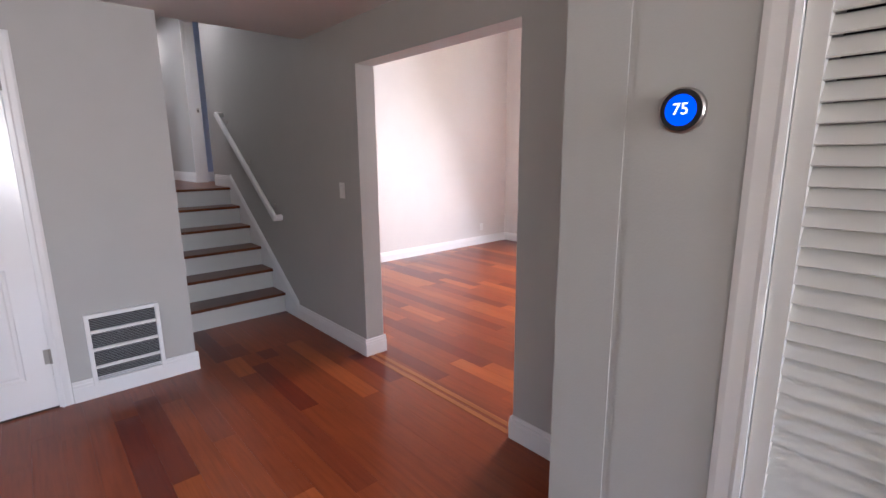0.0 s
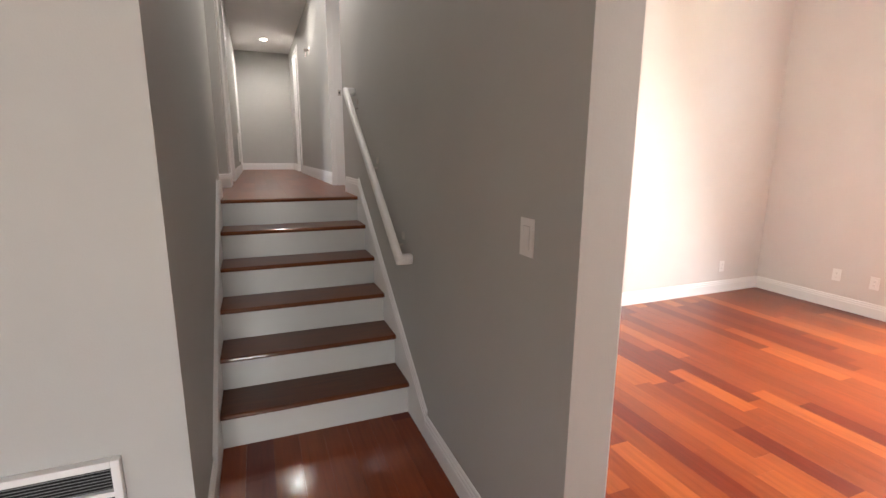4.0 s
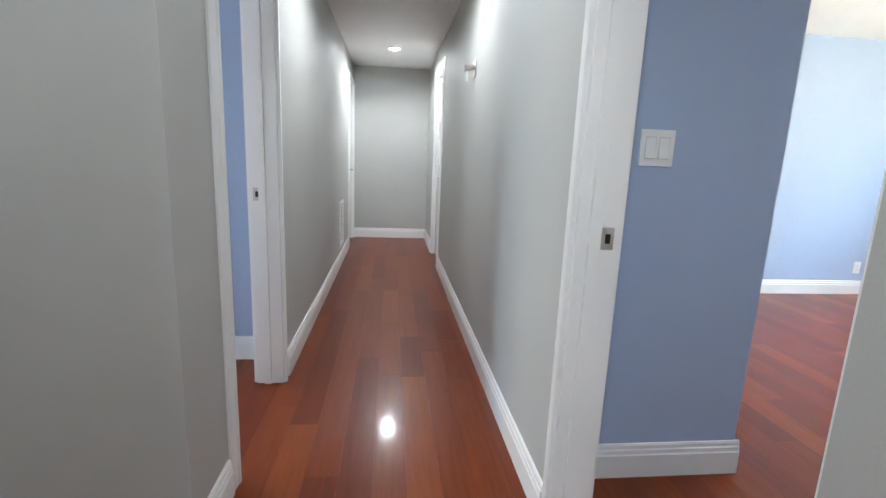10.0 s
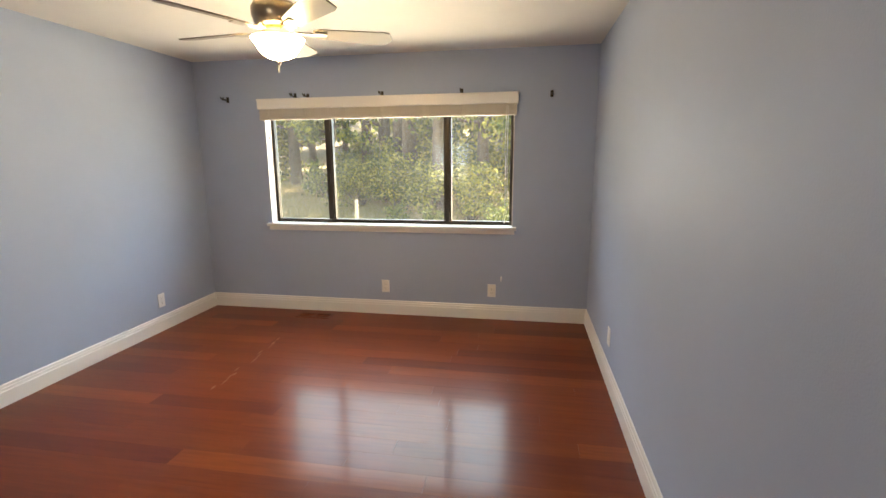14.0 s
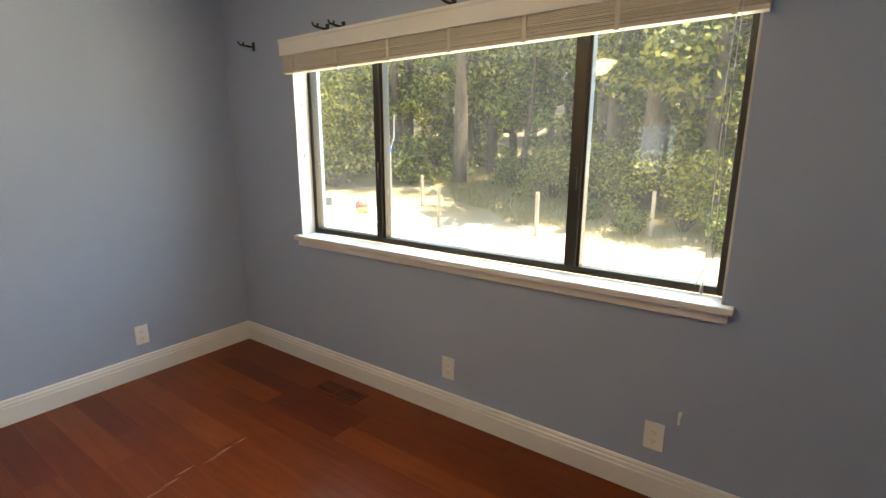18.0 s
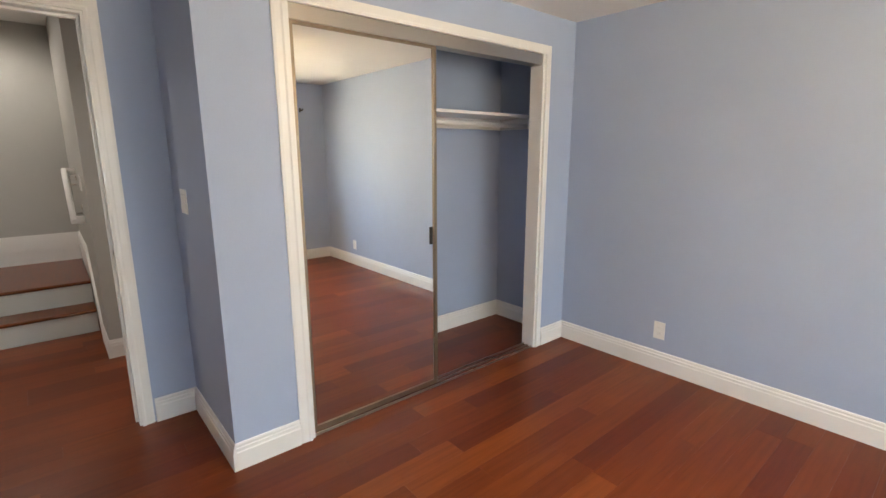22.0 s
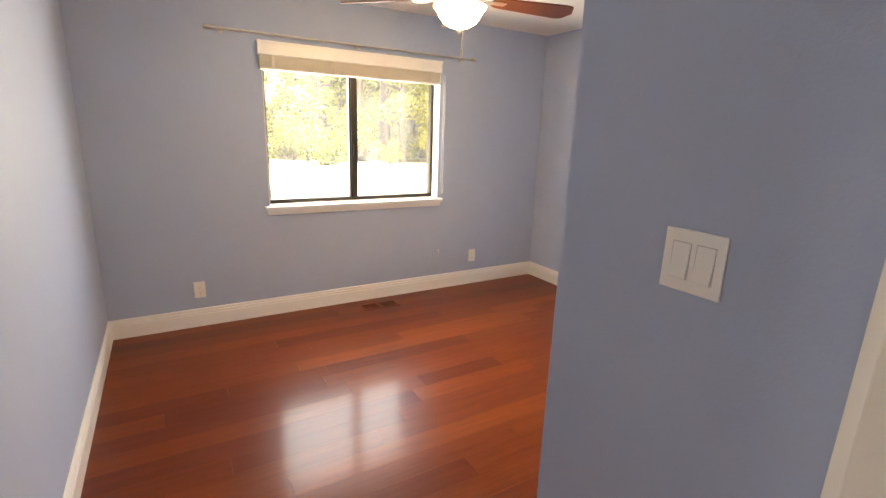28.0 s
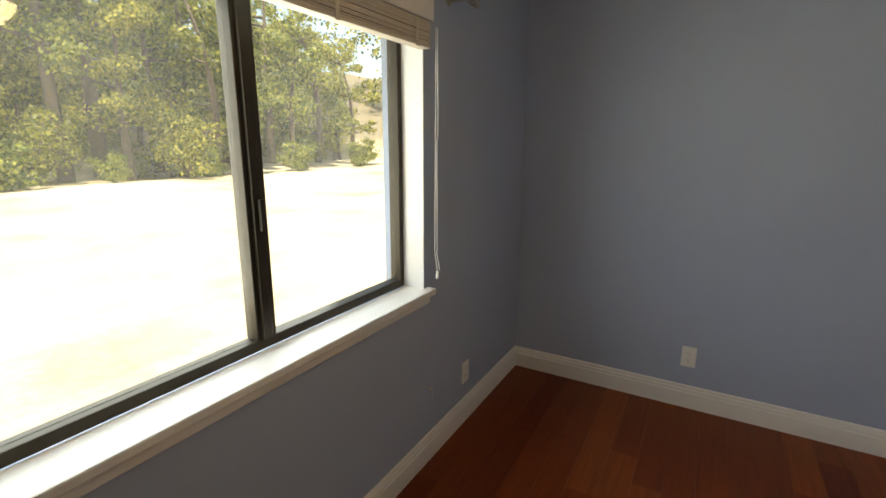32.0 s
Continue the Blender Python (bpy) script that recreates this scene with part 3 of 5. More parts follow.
def bar(bm, p, q, w=0.042, h=0.058):
    """A rounded rail between two points, upright sides."""
    p, q = Vector(p), Vector(q)
    d = (q - p).normalized()
    side = d.cross(Vector((0, 0, 1))).normalized()
    up = side.cross(d)
    squared = lambda v: math.copysign(abs(v) ** 0.72, v)
    outline = [(squared(math.cos(a)) * w / 2, squared(math.sin(a)) * h / 2) for a in [math.pi * (i + 0.5) / 14 for i in range(28)]]
    ends = [[bm.verts.new(at + side * o * g + up * u * g) for o, u in outline] for at, g in ((p, 0.8), (p + d * 0.006, 1), (q - d * 0.006, 1), (q, 0.8))]
    k = len(outline)
    bm.faces.new(ends[0])
    bm.faces.new(ends[-1][::-1])
    for e, g in zip(ends, ends[1:]):
        for i in range(k):
            bm.faces.new((e[i], e[(i + 1) % k], g[(i + 1) % k], g[i]))
    return bm


def handrail(a, b, out, label, brackets):
    """A white rail from a to b, its ends returned to the wall; out points from the wall to the rail."""
    rail = thing("handrail", label, "handrail", a)
    a, b, out = Vector(a), Vector(b), Vector(out)
    d = (b - a).normalized()
    bm = bmesh.new()
    bar(bm, a - d * 0.02, b + d * 0.02)
    for end in (a, b):
        bar(bm, end - out, end + out * 0.25)
    fixed(part("rail", bm, WHITE, None, "", True), rail)
    for f in brackets:
        at = a.lerp(b, f)
        bm = bmesh.new()
        cyl(bm, at - out, at - out * 0.86, 0.02)
        cyl(bm, at - out * 0.9 - Vector((0, 0, 0.05)), at - Vector((0, 0, 0.05)), 0.008, n=10)
        cyl(bm, at - Vector((0, 0, 0.055)), at - Vector((0, 0, 0.02)), 0.009, n=10)
        fixed(part("bracket", bm, NICKEL, None, "small metal rail bracket"), rail)
    return rail


handrail((SR - 0.07, 3.47, 0.92), (SR - 0.07, 4.87, 1.93), (-0.07, 0, 0), "white painted wooden handrail beside the lower stairs", (0.1, 0.5, 0.92))
handrail((0.04, NORTH_Y - 0.07, 2.07), (-0.34, NORTH_Y - 0.07, 2.42), (0, -0.07, 0), "short white handrail beside the small steps", (0.25, 0.85))
handrail((LAND_X + 0.07, 5.20, 2.375), (LAND_X + 0.07, 3.5, 2.375 + 1.70 * 0.88), (0.07, 0, 0), "white handrail on the landing wall", (0.08, 0.6))

# ---- doors ----


def outline_loop(x0, x1, z0, z1, arch, inset):
    """Points of a panel outline, its top edge arched where arch is given."""
    x0, x1, z0, z1 = x0 + inset, x1 - inset, z0 + inset, z1 - inset
    pts = [(x0, z0), (x1, z0)]
    if arch:
        n = 12
        pts += [(x1 + (x0 - x1) * i / n, z1 - arch + arch * math.sin(math.pi * i / n)) for i in range(n + 1)]
    else:
        pts += [(x1, z1), (x0, z1)]
    return pts


def door_leaf(w, h, thick=0.035):
    """A two-panel moulded door; hinge edge at x = 0, faces at y = 0 and y = thick."""
    bm = bmesh.new()
    panels = [(0.12, w - 0.12, 0.2, 0.86, 0), (0.12, w - 0.12, 1.02, h - 0.13, 0.11)]
    rims = []
    for y, s in ((0.0, 1), (thick, -1)):
        rim = [bm.verts.new(p) for p in ((0, y, 0), (w, y, 0), (w, y, h), (0, y, h))]
        rims.append(rim)
        edges = [bm.edges.new((rim[i], rim[(i + 1) % 4])) for i in range(4)]
        for x0, x1, z0, z1, arch in panels:
            loops = []
            for inset, depth in ((0, 0), (0.006, 0.006), (0.022, 0.008), (0.03, 0.003), (0.05, 0.001)):
                loops.append([bm.verts.new((x, y + s * depth, z)) for x, z in outline_loop(x0, x1, z0, z1, arch, inset)])
            k = len(loops[0])
            edges += [bm.edges.new((loops[0][i], loops[0][(i + 1) % k])) for i in range(k)]
            for a, b in zip(loops, loops[1:]):
                for i in range(k):
                    bm.faces.new((a[i], a[(i + 1) % k], b[(i + 1) % k], b[i]))
            bm.faces.new(loops[-1])
        bmesh.ops.triangle_fill(bm, edges=edges, use_beauty=True)
    for i in range(4):
        k = (i + 1) % 4
        bm.faces.new((rims[0][i], rims[0][k], rims[1][k], rims[1][i]))
    return bm


def lever(bm, x, z, y, s, toward):
    """A lever handle on a round rose; s is the side it stands out to, toward the way its lever points."""
    cyl(bm, (x, y, z), (x, y + s * 0.01, z), 0.032, 0.029, 24)
    cyl(bm, (x, y + s * 0.01, z), (x, y + s * 0.05, z), 0.011, n=12)
    cyl(bm, (x - toward * 0.01, y + s * 0.05, z), (x + toward * 0.06, y + s * 0.054, z + 0.003), 0.0105, 0.009, 12)
    cyl(bm, (x + toward * 0.055, y + s * 0.054, z + 0.003), (x + toward * 0.115, y + s * 0.046, z - 0.004), 0.009, 0.007, 12)
    return bm


def fit_leaf(door, w, m, label, handle=True, h=2.02):
    leaf = part("leaf", door_leaf(w, h), DOORPAINT, door, label)
    leaf.matrix_basis = Matrix.Translation(-door.location) @ m
    if handle:
        part("handle", lever(lever(bmesh.new(), w - 0.065, 0.93, 0.035, 1, -1), w - 0.065, 0.93, 0, -1, -1), NICKEL, leaf, "brushed nickel lever handle", True)
        part("latch_plate", boxes((w - 0.0005, 0.006, 0.9, w + 0.0015, 0.029, 0.96)), NICKEL, leaf, "metal latch plate")
    for z in (0.18, 1.0, 1.82):
        bm = boxes((-0.003, -0.002, z, 0.026, 0.0, z + 0.09))
        cyl(bm, (-0.006, -0.006, z), (-0.006, -0.006, z + 0.09), 0.006, n=10)
        part("hinge", bm, NICKEL, leaf, "metal butt hinge")
    return leaf


CAS = [(0, 0), (0.018, 0), (0.018, 0.012), (0.014, 0.02), (0.012, 0.045), (0.008, 0.058), (0, 0.058)]


def casing(bm, axis, face, out, a, b, z0, h):
    """Moulded trim round an opening from a to b along the other axis, on the wall face."""
    def put(p, q, r):
        return (p, q, r) if axis == "x" else (q, p, r)
    for (p, q) in (((a, z0), (a, z0 + h)), ((b, z0), (b, z0 + h)), ((a, z0 + h), (b, z0 + h))):
        up = p[0] == q[0]
        s = -1 if (up and p[0] == a) else 1
        rows = []
        for end, at in ((0, p), (1, q)):
            row = []
            for o, wdt in CAS:
                if up:
                    zz = at[1] + (wdt if end else 0)
                    row.append(bm.verts.new(put(face + out * o, at[0] + s * wdt, zz)))
                else:
                    row.append(bm.verts.new(put(face + out * o, at[0] + (wdt if end else -wdt), at[1] + wdt)))
            rows.append(row)
        k = len(CAS)
        bm.faces.new(rows[0])
        bm.faces.new(rows[1][::-1])
        for i in range(k):
            bm.faces.new((rows[0][i], rows[0][(i + 1) % k], rows[1][(i + 1) % k], rows[1][i]))
    return bm


def doorway(name, axis, f0, f1, a, b, z0, h, label, stop=None, both=True):
    """Frame of a door through a wall between the faces f0 and f1 (f0 < f1): jambs, stops and casings."""
    at = (f0, a, z0) if axis == "x" else (a, f0, z0)
    door = thing(name, label, "door", at, kind="structure")

    def blk(p0, q0, r0, p1, q1, r1):
        bm = box(bmesh.new(), *((p0, q0, r0, p1, q1, r1) if axis == "x" else (q0, p0, r0, q1, p1, r1)), bevel=0.0015)
        fixed(part("jamb" if abs(p1 - p0) > 0.04 else "door_stop", bm, WHITE), door)
    e = 0.003
    blk(f0 - e, a, z0, f1 + e, a + 0.018, z0 + h)
    blk(f0 - e, b - 0.018, z0, f1 + e, b, z0 + h)
    blk(f0 - e, a + 0.018, z0 + h - 0.018, f1 + e, b - 0.018, z0 + h)
    mid = stop if stop is not None else (f0 + f1) / 2
    blk(mid - 0.016, a + 0.018, z0, mid + 0.016, a + 0.03, z0 + h - 0.018)
    blk(mid - 0.016, b - 0.03, z0, mid + 0.016, b - 0.018, z0 + h - 0.018)
    blk(mid - 0.016, a + 0.03, z0 + h - 0.03, mid + 0.016, b - 0.03, z0 + h - 0.018)
    fixed(part("casing", casing(bmesh.new(), axis, f0, -1, a + 0.006, b - 0.006, z0, h - 0.006), WHITE), door)
    if both:
        fixed(part("casing", casing(bmesh.new(), axis, f1, 1, a + 0.006, b - 0.006, z0, h - 0.006), WHITE), door)
    return door


def strike(door, x, y, z, ny):
    bm = boxes((x - 0.017, min(y, y + ny * 0.002), z - 0.03, x + 0.017, max(y, y + ny * 0.002), z + 0.03))
    plate = fixed(part("strike_plate", bm, NICKEL, None, "metal strike plate"), door)
    # thin black plate painted as the shade in the latch hole
    fixed(part("latch_hole", boxes((x - 0.007, min(y + ny * 0.002, y + ny * 0.003), z - 0.013, x + 0.007, max(y + ny * 0.002, y + ny * 0.003), z + 0.013)), DARK), door)


# closed door of the lower room
d0 = doorway("door_lower", "y", VENT_Y, VENT_Y + 0.12, -0.91, -0.13, 0, 2.085, "closed white two-panel door in a moulded casing", VENT_Y + 0.055, False)
fit_leaf(d0, 0.74, pose(-0.15, VENT_Y + 0.037, 0.012, 0, 0, 180), "white two-panel moulded door leaf", True, 2.045)
HINGE = mat("dull_hinge_steel", (0.33, 0.31, 0.28), 0.6, 0.4)
for z in (0.285, 1.83):
    bm = boxes((-0.178, VENT_Y - 0.0005, z, -0.152, VENT_Y + 0.004, z + 0.09), bevel=0.0005)
    cyl(bm, (-0.148, VENT_Y - 0.004, z), (-0.148, VENT_Y - 0.004, z + 0.09), 0.006, n=12)
    fixed(part("hinge", bm, HINGE, None, "grey metal butt hinge"), d0)
# bedroom one: open, back against its south wall
d1 = doorway("door_bedroom_1", "x", SR + 0.022, HR + 0.112, D1A, D1B, UP, 2.05, "open white two-panel door with a nickel lever", SR + 0.067)
strike(d1, HR + 0.082, D1B - 0.018, UP + 0.94, -1)
fit_leaf(d1, 0.79, pose(HR + 0.118, D1A + 0.022, UP + 0.012, 0, 0, 8), "white two-panel door leaf standing open")
# bedroom two: open
d2 = doorway("door_bedroom_2", "x", HL - 0.123, HL, D2A, D2B, UP, 2.05, "open white two-panel door with a nickel lever", HL - 0.07)
strike(d2, HL - 0.095, D2B - 0.018, UP + 0.94, -1)
fit_leaf(d2, 0.65, pose(HL - 0.13, D2A + 0.022, UP + 0.012, 0, 0, 180 + 14) @ Matrix.Translation((0, -0.035, 0)), "white two-panel door leaf standing open")
# closed doors along the hall
d3 = doorway("door_hall_right", "x", HR, HR + 0.11, 9.79, 10.57, UP, 2.05, "closed white door at the far end of the hall", HR + 0.02, False)
fit_leaf(d3, 0.74, pose(HR + 0.036, 10.55, UP + 0.012, 0, 0, -90), "white two-panel door leaf", True)
d4 = doorway("door_hall_left", "x", HL - 0.12, HL, 10.84, 11.56, UP, 2.05, "closed white door at the end of the hall", HL - 0.02, False)
fixed(part("casing", casing(bmesh.new(), "x", HL, 1, 10.846, 11.554, UP, 2.044), WHITE), d4)
fit_leaf(d4, 0.68, pose(HL - 0.036, 10.86, UP + 0.012, 0, 0, 90), "white two-panel door leaf", True)

# ---- louvred closet doors ----


def louvred_panel(y0, y1):
    """One leaf of the folding closet door, facing -x."""
    leaf = thing("louvre_door", "grey-white wooden louvred folding door leaf, closed", "door", (0.85, y1, 0.01), group="folding closet doors")
    x0, x1 = 0.820, 0.848
    bm = boxes((x0, y0, 0.02, x1, y0 + 0.032, 2.02), (x0, y1 - 0.032, 0.02, x1, y1, 2.02))
    fixed(part("stile", bm, LOUVRE), leaf)
    for z0, z1 in ((0.02, 0.14), (0.72, 0.82), (1.93, 2.02)):
        fixed(part("rail", boxes((x0, y0 + 0.032, z0, x1, y1 - 0.032, z1)), LOUVRE), leaf)
    bm = bmesh.new()
    prism(bm, [(0.019, 0.0145), (0.024, 0.0165), (0.005, -0.0165), (0.0, -0.0145)], "y", 0, y1 - y0 - 0.064)
    slat = mesh("slat", bm, LOUVRE)
    for lo, hi in ((0.14, 0.72), (0.82, 1.93)):
        z = lo + 0.02
        while z < hi - 0.01:
            ob = new("slat", slat)
            ob.parent = leaf
            ob.location = Vector((x0 + 0.003, y0 + 0.032, z)) - leaf.location
            z += 0.033
    return leaf


LOUVRE = mat("grey_white_louvre_paint", (0.60, 0.59, 0.56), 0.42, build=paint((0.60, 0.59, 0.56), 0.42, 0.05, 0.03))
for i in range(4):
    louvred_panel(-0.542 - 0.235 * (i + 1) + 0.003, -0.542 - 0.235 * i)
knob = thing("door_knob", "small round grey knob on the louvred door", "knob", (0.845, -0.745, 0.83))
fixed(part("knob", cyl(cyl(bmesh.new(), (0.820, -0.745, 0.83), (0.803, -0.745, 0.83), 0.008, n=12), (0.804, -0.745, 0.83), (0.788, -0.745, 0.83), 0.017, 0.013, 18), LOUVRE, None, "", True), knob)
structure("trim_closet", casing(bmesh.new(), "x", 0.83, -1, -1.49, -0.54, 0, 2.05), WHITE, "white moulded casing round the closet", "casing")
# a flat black sheet stands in for the shade inside the closet
structure("closet_inside", boxes((1.2, -1.5, 0, 1.22, -0.52, CEIL_LOW)), DARK, "flat black sheet painted as the shade behind the louvres", "closet")

# ---- wall plates ----


SLOT = mat("shadowed_slot", (0.28, 0.27, 0.25), 0.6)


# grey that imitates the shade round switch rockers
GAP = mat("grey_gap_shade", (0.52, 0.52, 0.51), 0.5)


def wall_plate(kind, at, n, label, category):
    """A switch or socket plate; at is its middle on the wall, n the way it faces."""
    ob = thing("light_switch" if kind.startswith("switch") else "wall_outlet", label, category, at)
    ob.matrix_basis = Matrix.Translation(at) @ Vector((*n, 0)).to_track_quat("Z", "Y").to_matrix().to_4x4()
    # local z points out of the wall, local y up
    wide = 0.058 if kind == "switch2" else 0.036
    part("plate", box(bmesh.new(), -wide, -0.058, 0, wide, 0.058, 0.006, bevel=0.002), PLASTIC, ob)
    if kind.startswith("switch"):
        for x in ((-0.023, 0.023) if kind == "switch2" else (0,)):
            bm = bmesh.new()
            prism(bm, [(-0.033, 0.006), (-0.033, 0.011), (0.0, 0.0075), (0.033, 0.0065), (0.033, 0.006)], "x", x - 0.0165, x + 0.0165)
            part("rocker", bm, PLASTIC, ob)
            # thin raised plate, its grey painted as the rocker's shadow
            part("rocker_gap", boxes((x - 0.0185, -0.035, 0.0055, x + 0.0185, 0.035, 0.0062)), GAP, ob, "painted grey shade round the rocker")
    else:
        for y in (-0.02, 0.02):
            part("socket", cyl(bmesh.new(), (0, y, 0.005), (0, y, 0.0075), 0.0165, n=20), PLASTIC, ob)
            part("slot", boxes((-0.007, y - 0.002, 0.0074, -0.005, y + 0.006, 0.008), (0.005, y - 0.002, 0.0074, 0.007, y + 0.006, 0.008), (-0.002, y - 0.01, 0.0074, 0.002, y - 0.006, 0.008)), SLOT, ob)
    part("screw", cyl(bmesh.new(), (0, 0, 0.006), (0, 0, 0.0072), 0.003, n=10), PLASTIC, ob)
    return ob


wall_plate("switch1", (SR, 2.33, 1.225), (-1, 0), "white rocker switch on the grey stair wall", "switch")
wall_plate("switch2", (0.20, NORTH_Y, 2.355), (0, -1), "white double rocker switch on a grey wall", "switch")
wall_plate("switch2", (2.005, C1Y, 2.335), (0, -1), "white double rocker switch on a blue wall", "switch")
wall_plate("switch1", (2.54, B1S, 2.74), (0, 1), "small white rocker switch on the blue wall by the door", "switch")
wall_plate("switch2", (0.16, K2Y, 2.335), (0, -1), "white double rocker switch on a blue wall", "switch")
for at, n in (((B1E, 7.17, 1.407), (-1, 0)), ((B1E, 6.19, 1.403), (-1, 0)), ((5.615, B1N, 1.40), (0, -1)), ((3.225, B1N, 1.414), (0, -1)), ((5.24, B1S, 1.44), (0, 1)),
              ((B2W, 6.87, 1.41), (1, 0)), ((B2W, 9.185, 1.415), (1, 0)), ((-1.92, B2N, 1.44), (0, -1))):
    wall_plate("outlet", at, n, "white double socket outlet on a blue wall", "outlet")
for at, n in (((5.52, LIVN, 0.29), (0, -1)), ((LIVE, 3.54, 0.32), (-1, 0))):
    wall_plate("outlet", at, n, "white socket outlet low on a pale wall", "outlet")
wall_plate("outlet", (LIVE, 3.85, 0.33), (-1, 0), "beige socket plate low on a pale wall", "outlet")
wall_plate("switch1", (LIVE, 3.22, 1.12), (-1, 0), "white switch beside the tall window", "switch")
for at, n in (((B1E, 6.107, 1.53), (-1, 0)), ((B2W, 8.80, 1.51), (1, 0))):
    jack = thing("cable_stub", "short white cable stub poking from the wall", "cable", at)
    fixed(part("cable", cyl(cyl(bmesh.new(), at, Vector(at) + Vector((*n, 0)) * 0.03, 0.006, n=10), Vector(at) + Vector((*n, 0)) * 0.028, Vector(at) + Vector((*n, 0)) * 0.035 + Vector((0, 0, -0.03)), 0.004, n=8), PLASTIC), jack)

# ---- thermostat ----
th = thing("thermostat", "round thermostat with a lit blue face reading 75", "thermostat", (0.83, -0.372, 1.552))
fixed(part("base", cyl(bmesh.new(), (0.83, -0.372, 1.552), (0.818, -0.372, 1.552), 0.037, n=40), DARK), th)
fixed(part("ring", cyl(bmesh.new(), (0.818, -0.372, 1.552), (0.804, -0.372, 1.552), 0.042, 0.041, 48), NICKEL, None, "brushed steel ring", True), th)
fixed(part("bezel", cyl(bmesh.new(), (0.8045, -0.372, 1.552), (0.8025, -0.372, 1.552), 0.0385, 0.0375, 48), DARK), th)
SCREEN = mat("blue_screen", (0.0, 0.06, 0.5), 0.35, spec=0.1, Emission_Color=(0.0, 0.06, 1.0, 1), Emission_Strength=0.17)
DIGIT = mat("screen_digits", (0.8, 0.8, 0.8), 0.4, Emission_Color=(0.8, 0.95, 1.0, 1), Emission_Strength=0.25)
fixed(part("screen", cyl(bmesh.new(), (0.8027, -0.372, 1.552), (0.8018, -0.372, 1.552), 0.0285, n=48), SCREEN, None, "glowing blue round screen"), th)
font = bpy.data.curves.new("digits", "FONT")
font.body, font.size, font.align_x, font.align_y, font.extrude = "75", 0.030, "CENTER", "CENTER", 0.0002
digits = new("digits", font)
digits.data.materials.append(DIGIT)
digits.parent = th
digits.matrix_basis = Matrix.Translation((-0.0288, 0, 0.001)) @ pose(0, 0, 0, 90, 0, -90)

# ---- vents ----


def grille(name, label, y, x0, x1, z0, z1):
    """Return-air grille on a wall that faces -y."""
    ob = thing(name, label, "vent", (x0, y, z0))
    f = 0.024
    bm = bmesh.new()
    for b in ((x0, y - 0.03, z0, x0 + f, y, z1), (x1 - f, y - 0.03, z0, x1, y, z1), (x0 + f, y - 0.03, z1 - f, x1 - f, y, z1), (x0 + f, y - 0.03, z0, x1 - f, y, z0 + f)):
        box(bm, *b, bevel=0.003)
    fixed(part("frame", bm, WHITE), ob)
    # black sheet on the wall gives the shade behind the fins
    fixed(part("back", boxes((x0 + f, y - 0.004, z0 + f, x1 - f, y - 0.002, z1 - f)), DARK), ob)
    for i in range(1, 4):
        z = z0 + (z1 - z0) * i / 4
        fixed(part("bar", boxes((x0 + f, y - 0.028, z - 0.009, x1 - f, y - 0.012, z + 0.009)), WHITE), ob)
    bm = bmesh.new()
    prism(bm, [(0, 0), (0.001, 0.0015), (0.012, -0.006), (0.011, -0.0075)], "x", 0, x1 - x0 - 2 * f)
    fin = mesh("fin", bm, FIN)
    z = z0 + f + 0.006
    while z < z1 - f:
        blade = new("fin", fin)
        blade.parent = ob
        blade.location = Vector((x0 + f, y - 0.0165, z)) - ob.location
        z += 0.0105
    return ob


FIN = mat("grey_vent_fins", (0.30, 0.31, 0.32), 0.5)
grille("return_air_vent", "white framed return-air grille with grey fins, low on the wall", VENT_Y, 0.03, 0.428, 0.085, 0.54)
hv = thing("wall_register", "narrow white wall register low in the hall", "vent", (HL, 9.80, UP + 0.2))
bm = boxes((HL, 9.80, UP + 0.19, HL + 0.012, 9.83, UP + 0.66), (HL, 10.12, UP + 0.19, HL + 0.012, 10.15, UP + 0.66), (HL, 9.83, UP + 0.63, HL + 0.012, 10.12, UP + 0.66), (HL, 9.83, UP + 0.19, HL + 0.012, 10.12, UP + 0.22))
fixed(part("frame", bm, WHITE), hv)
for i in range(12):
    fixed(part("slat", boxes((HL + 0.001, 9.83, UP + 0.235 + i * 0.033, HL + 0.01, 10.12, UP + 0.247 + i * 0.033)), WHITE), hv)
# shade behind the slats, put in as a black sheet
fixed(part("back", boxes((HL + 0.0005, 9.83, UP + 0.22, HL + 0.001, 10.12, UP + 0.63)), DARK), hv)


def register(x0, x1, y0, y1, label):
    """Flush wooden floor register with two banks of slots along y."""
    ob = thing("floor_register", label, "vent", ((x0 + x1) / 2, (y0 + y1) / 2, UP))
    w, m = 0.018, (y0 + y1) / 2
    bm = boxes((x0, y0, UP, x0 + w, y1, UP + 0.005), (x1 - w, y0, UP, x1, y1, UP + 0.005), (x0 + w, y0, UP, x1 - w, y0 + w, UP + 0.005), (x0 + w, y1 - w, UP, x1 - w, y1, UP + 0.005), (x0 + w, m - 0.012, UP, x1 - w, m + 0.012, UP + 0.005))
    fixed(part("frame", bm, FLOORWOOD), ob)
    # no hollow below: a black sheet supplies the shade between slats
    fixed(part("duct", boxes((x0 + w, y0 + w, UP + 0.001, x1 - w, y1 - w, UP + 0.0015)), DARK), ob)
    for a, b in ((y0 + w, m - 0.012), (m + 0.012, y1 - w)):
        for i in range(1, 6):
            x = x0 + w + (x1 - x0 - 2 * w) * i / 6
            fixed(part("slat", boxes((x - 0.002, a, UP + 0.0015, x + 0.002, b, UP + 0.0045)), FLOORWOOD), ob)
    return ob


register(6.085, 6.215, 7.65, 7.97, "wooden floor register set in the boards")
register(-2.81, -2.68, 8.0, 8.32, "wooden floor register set in the boards")

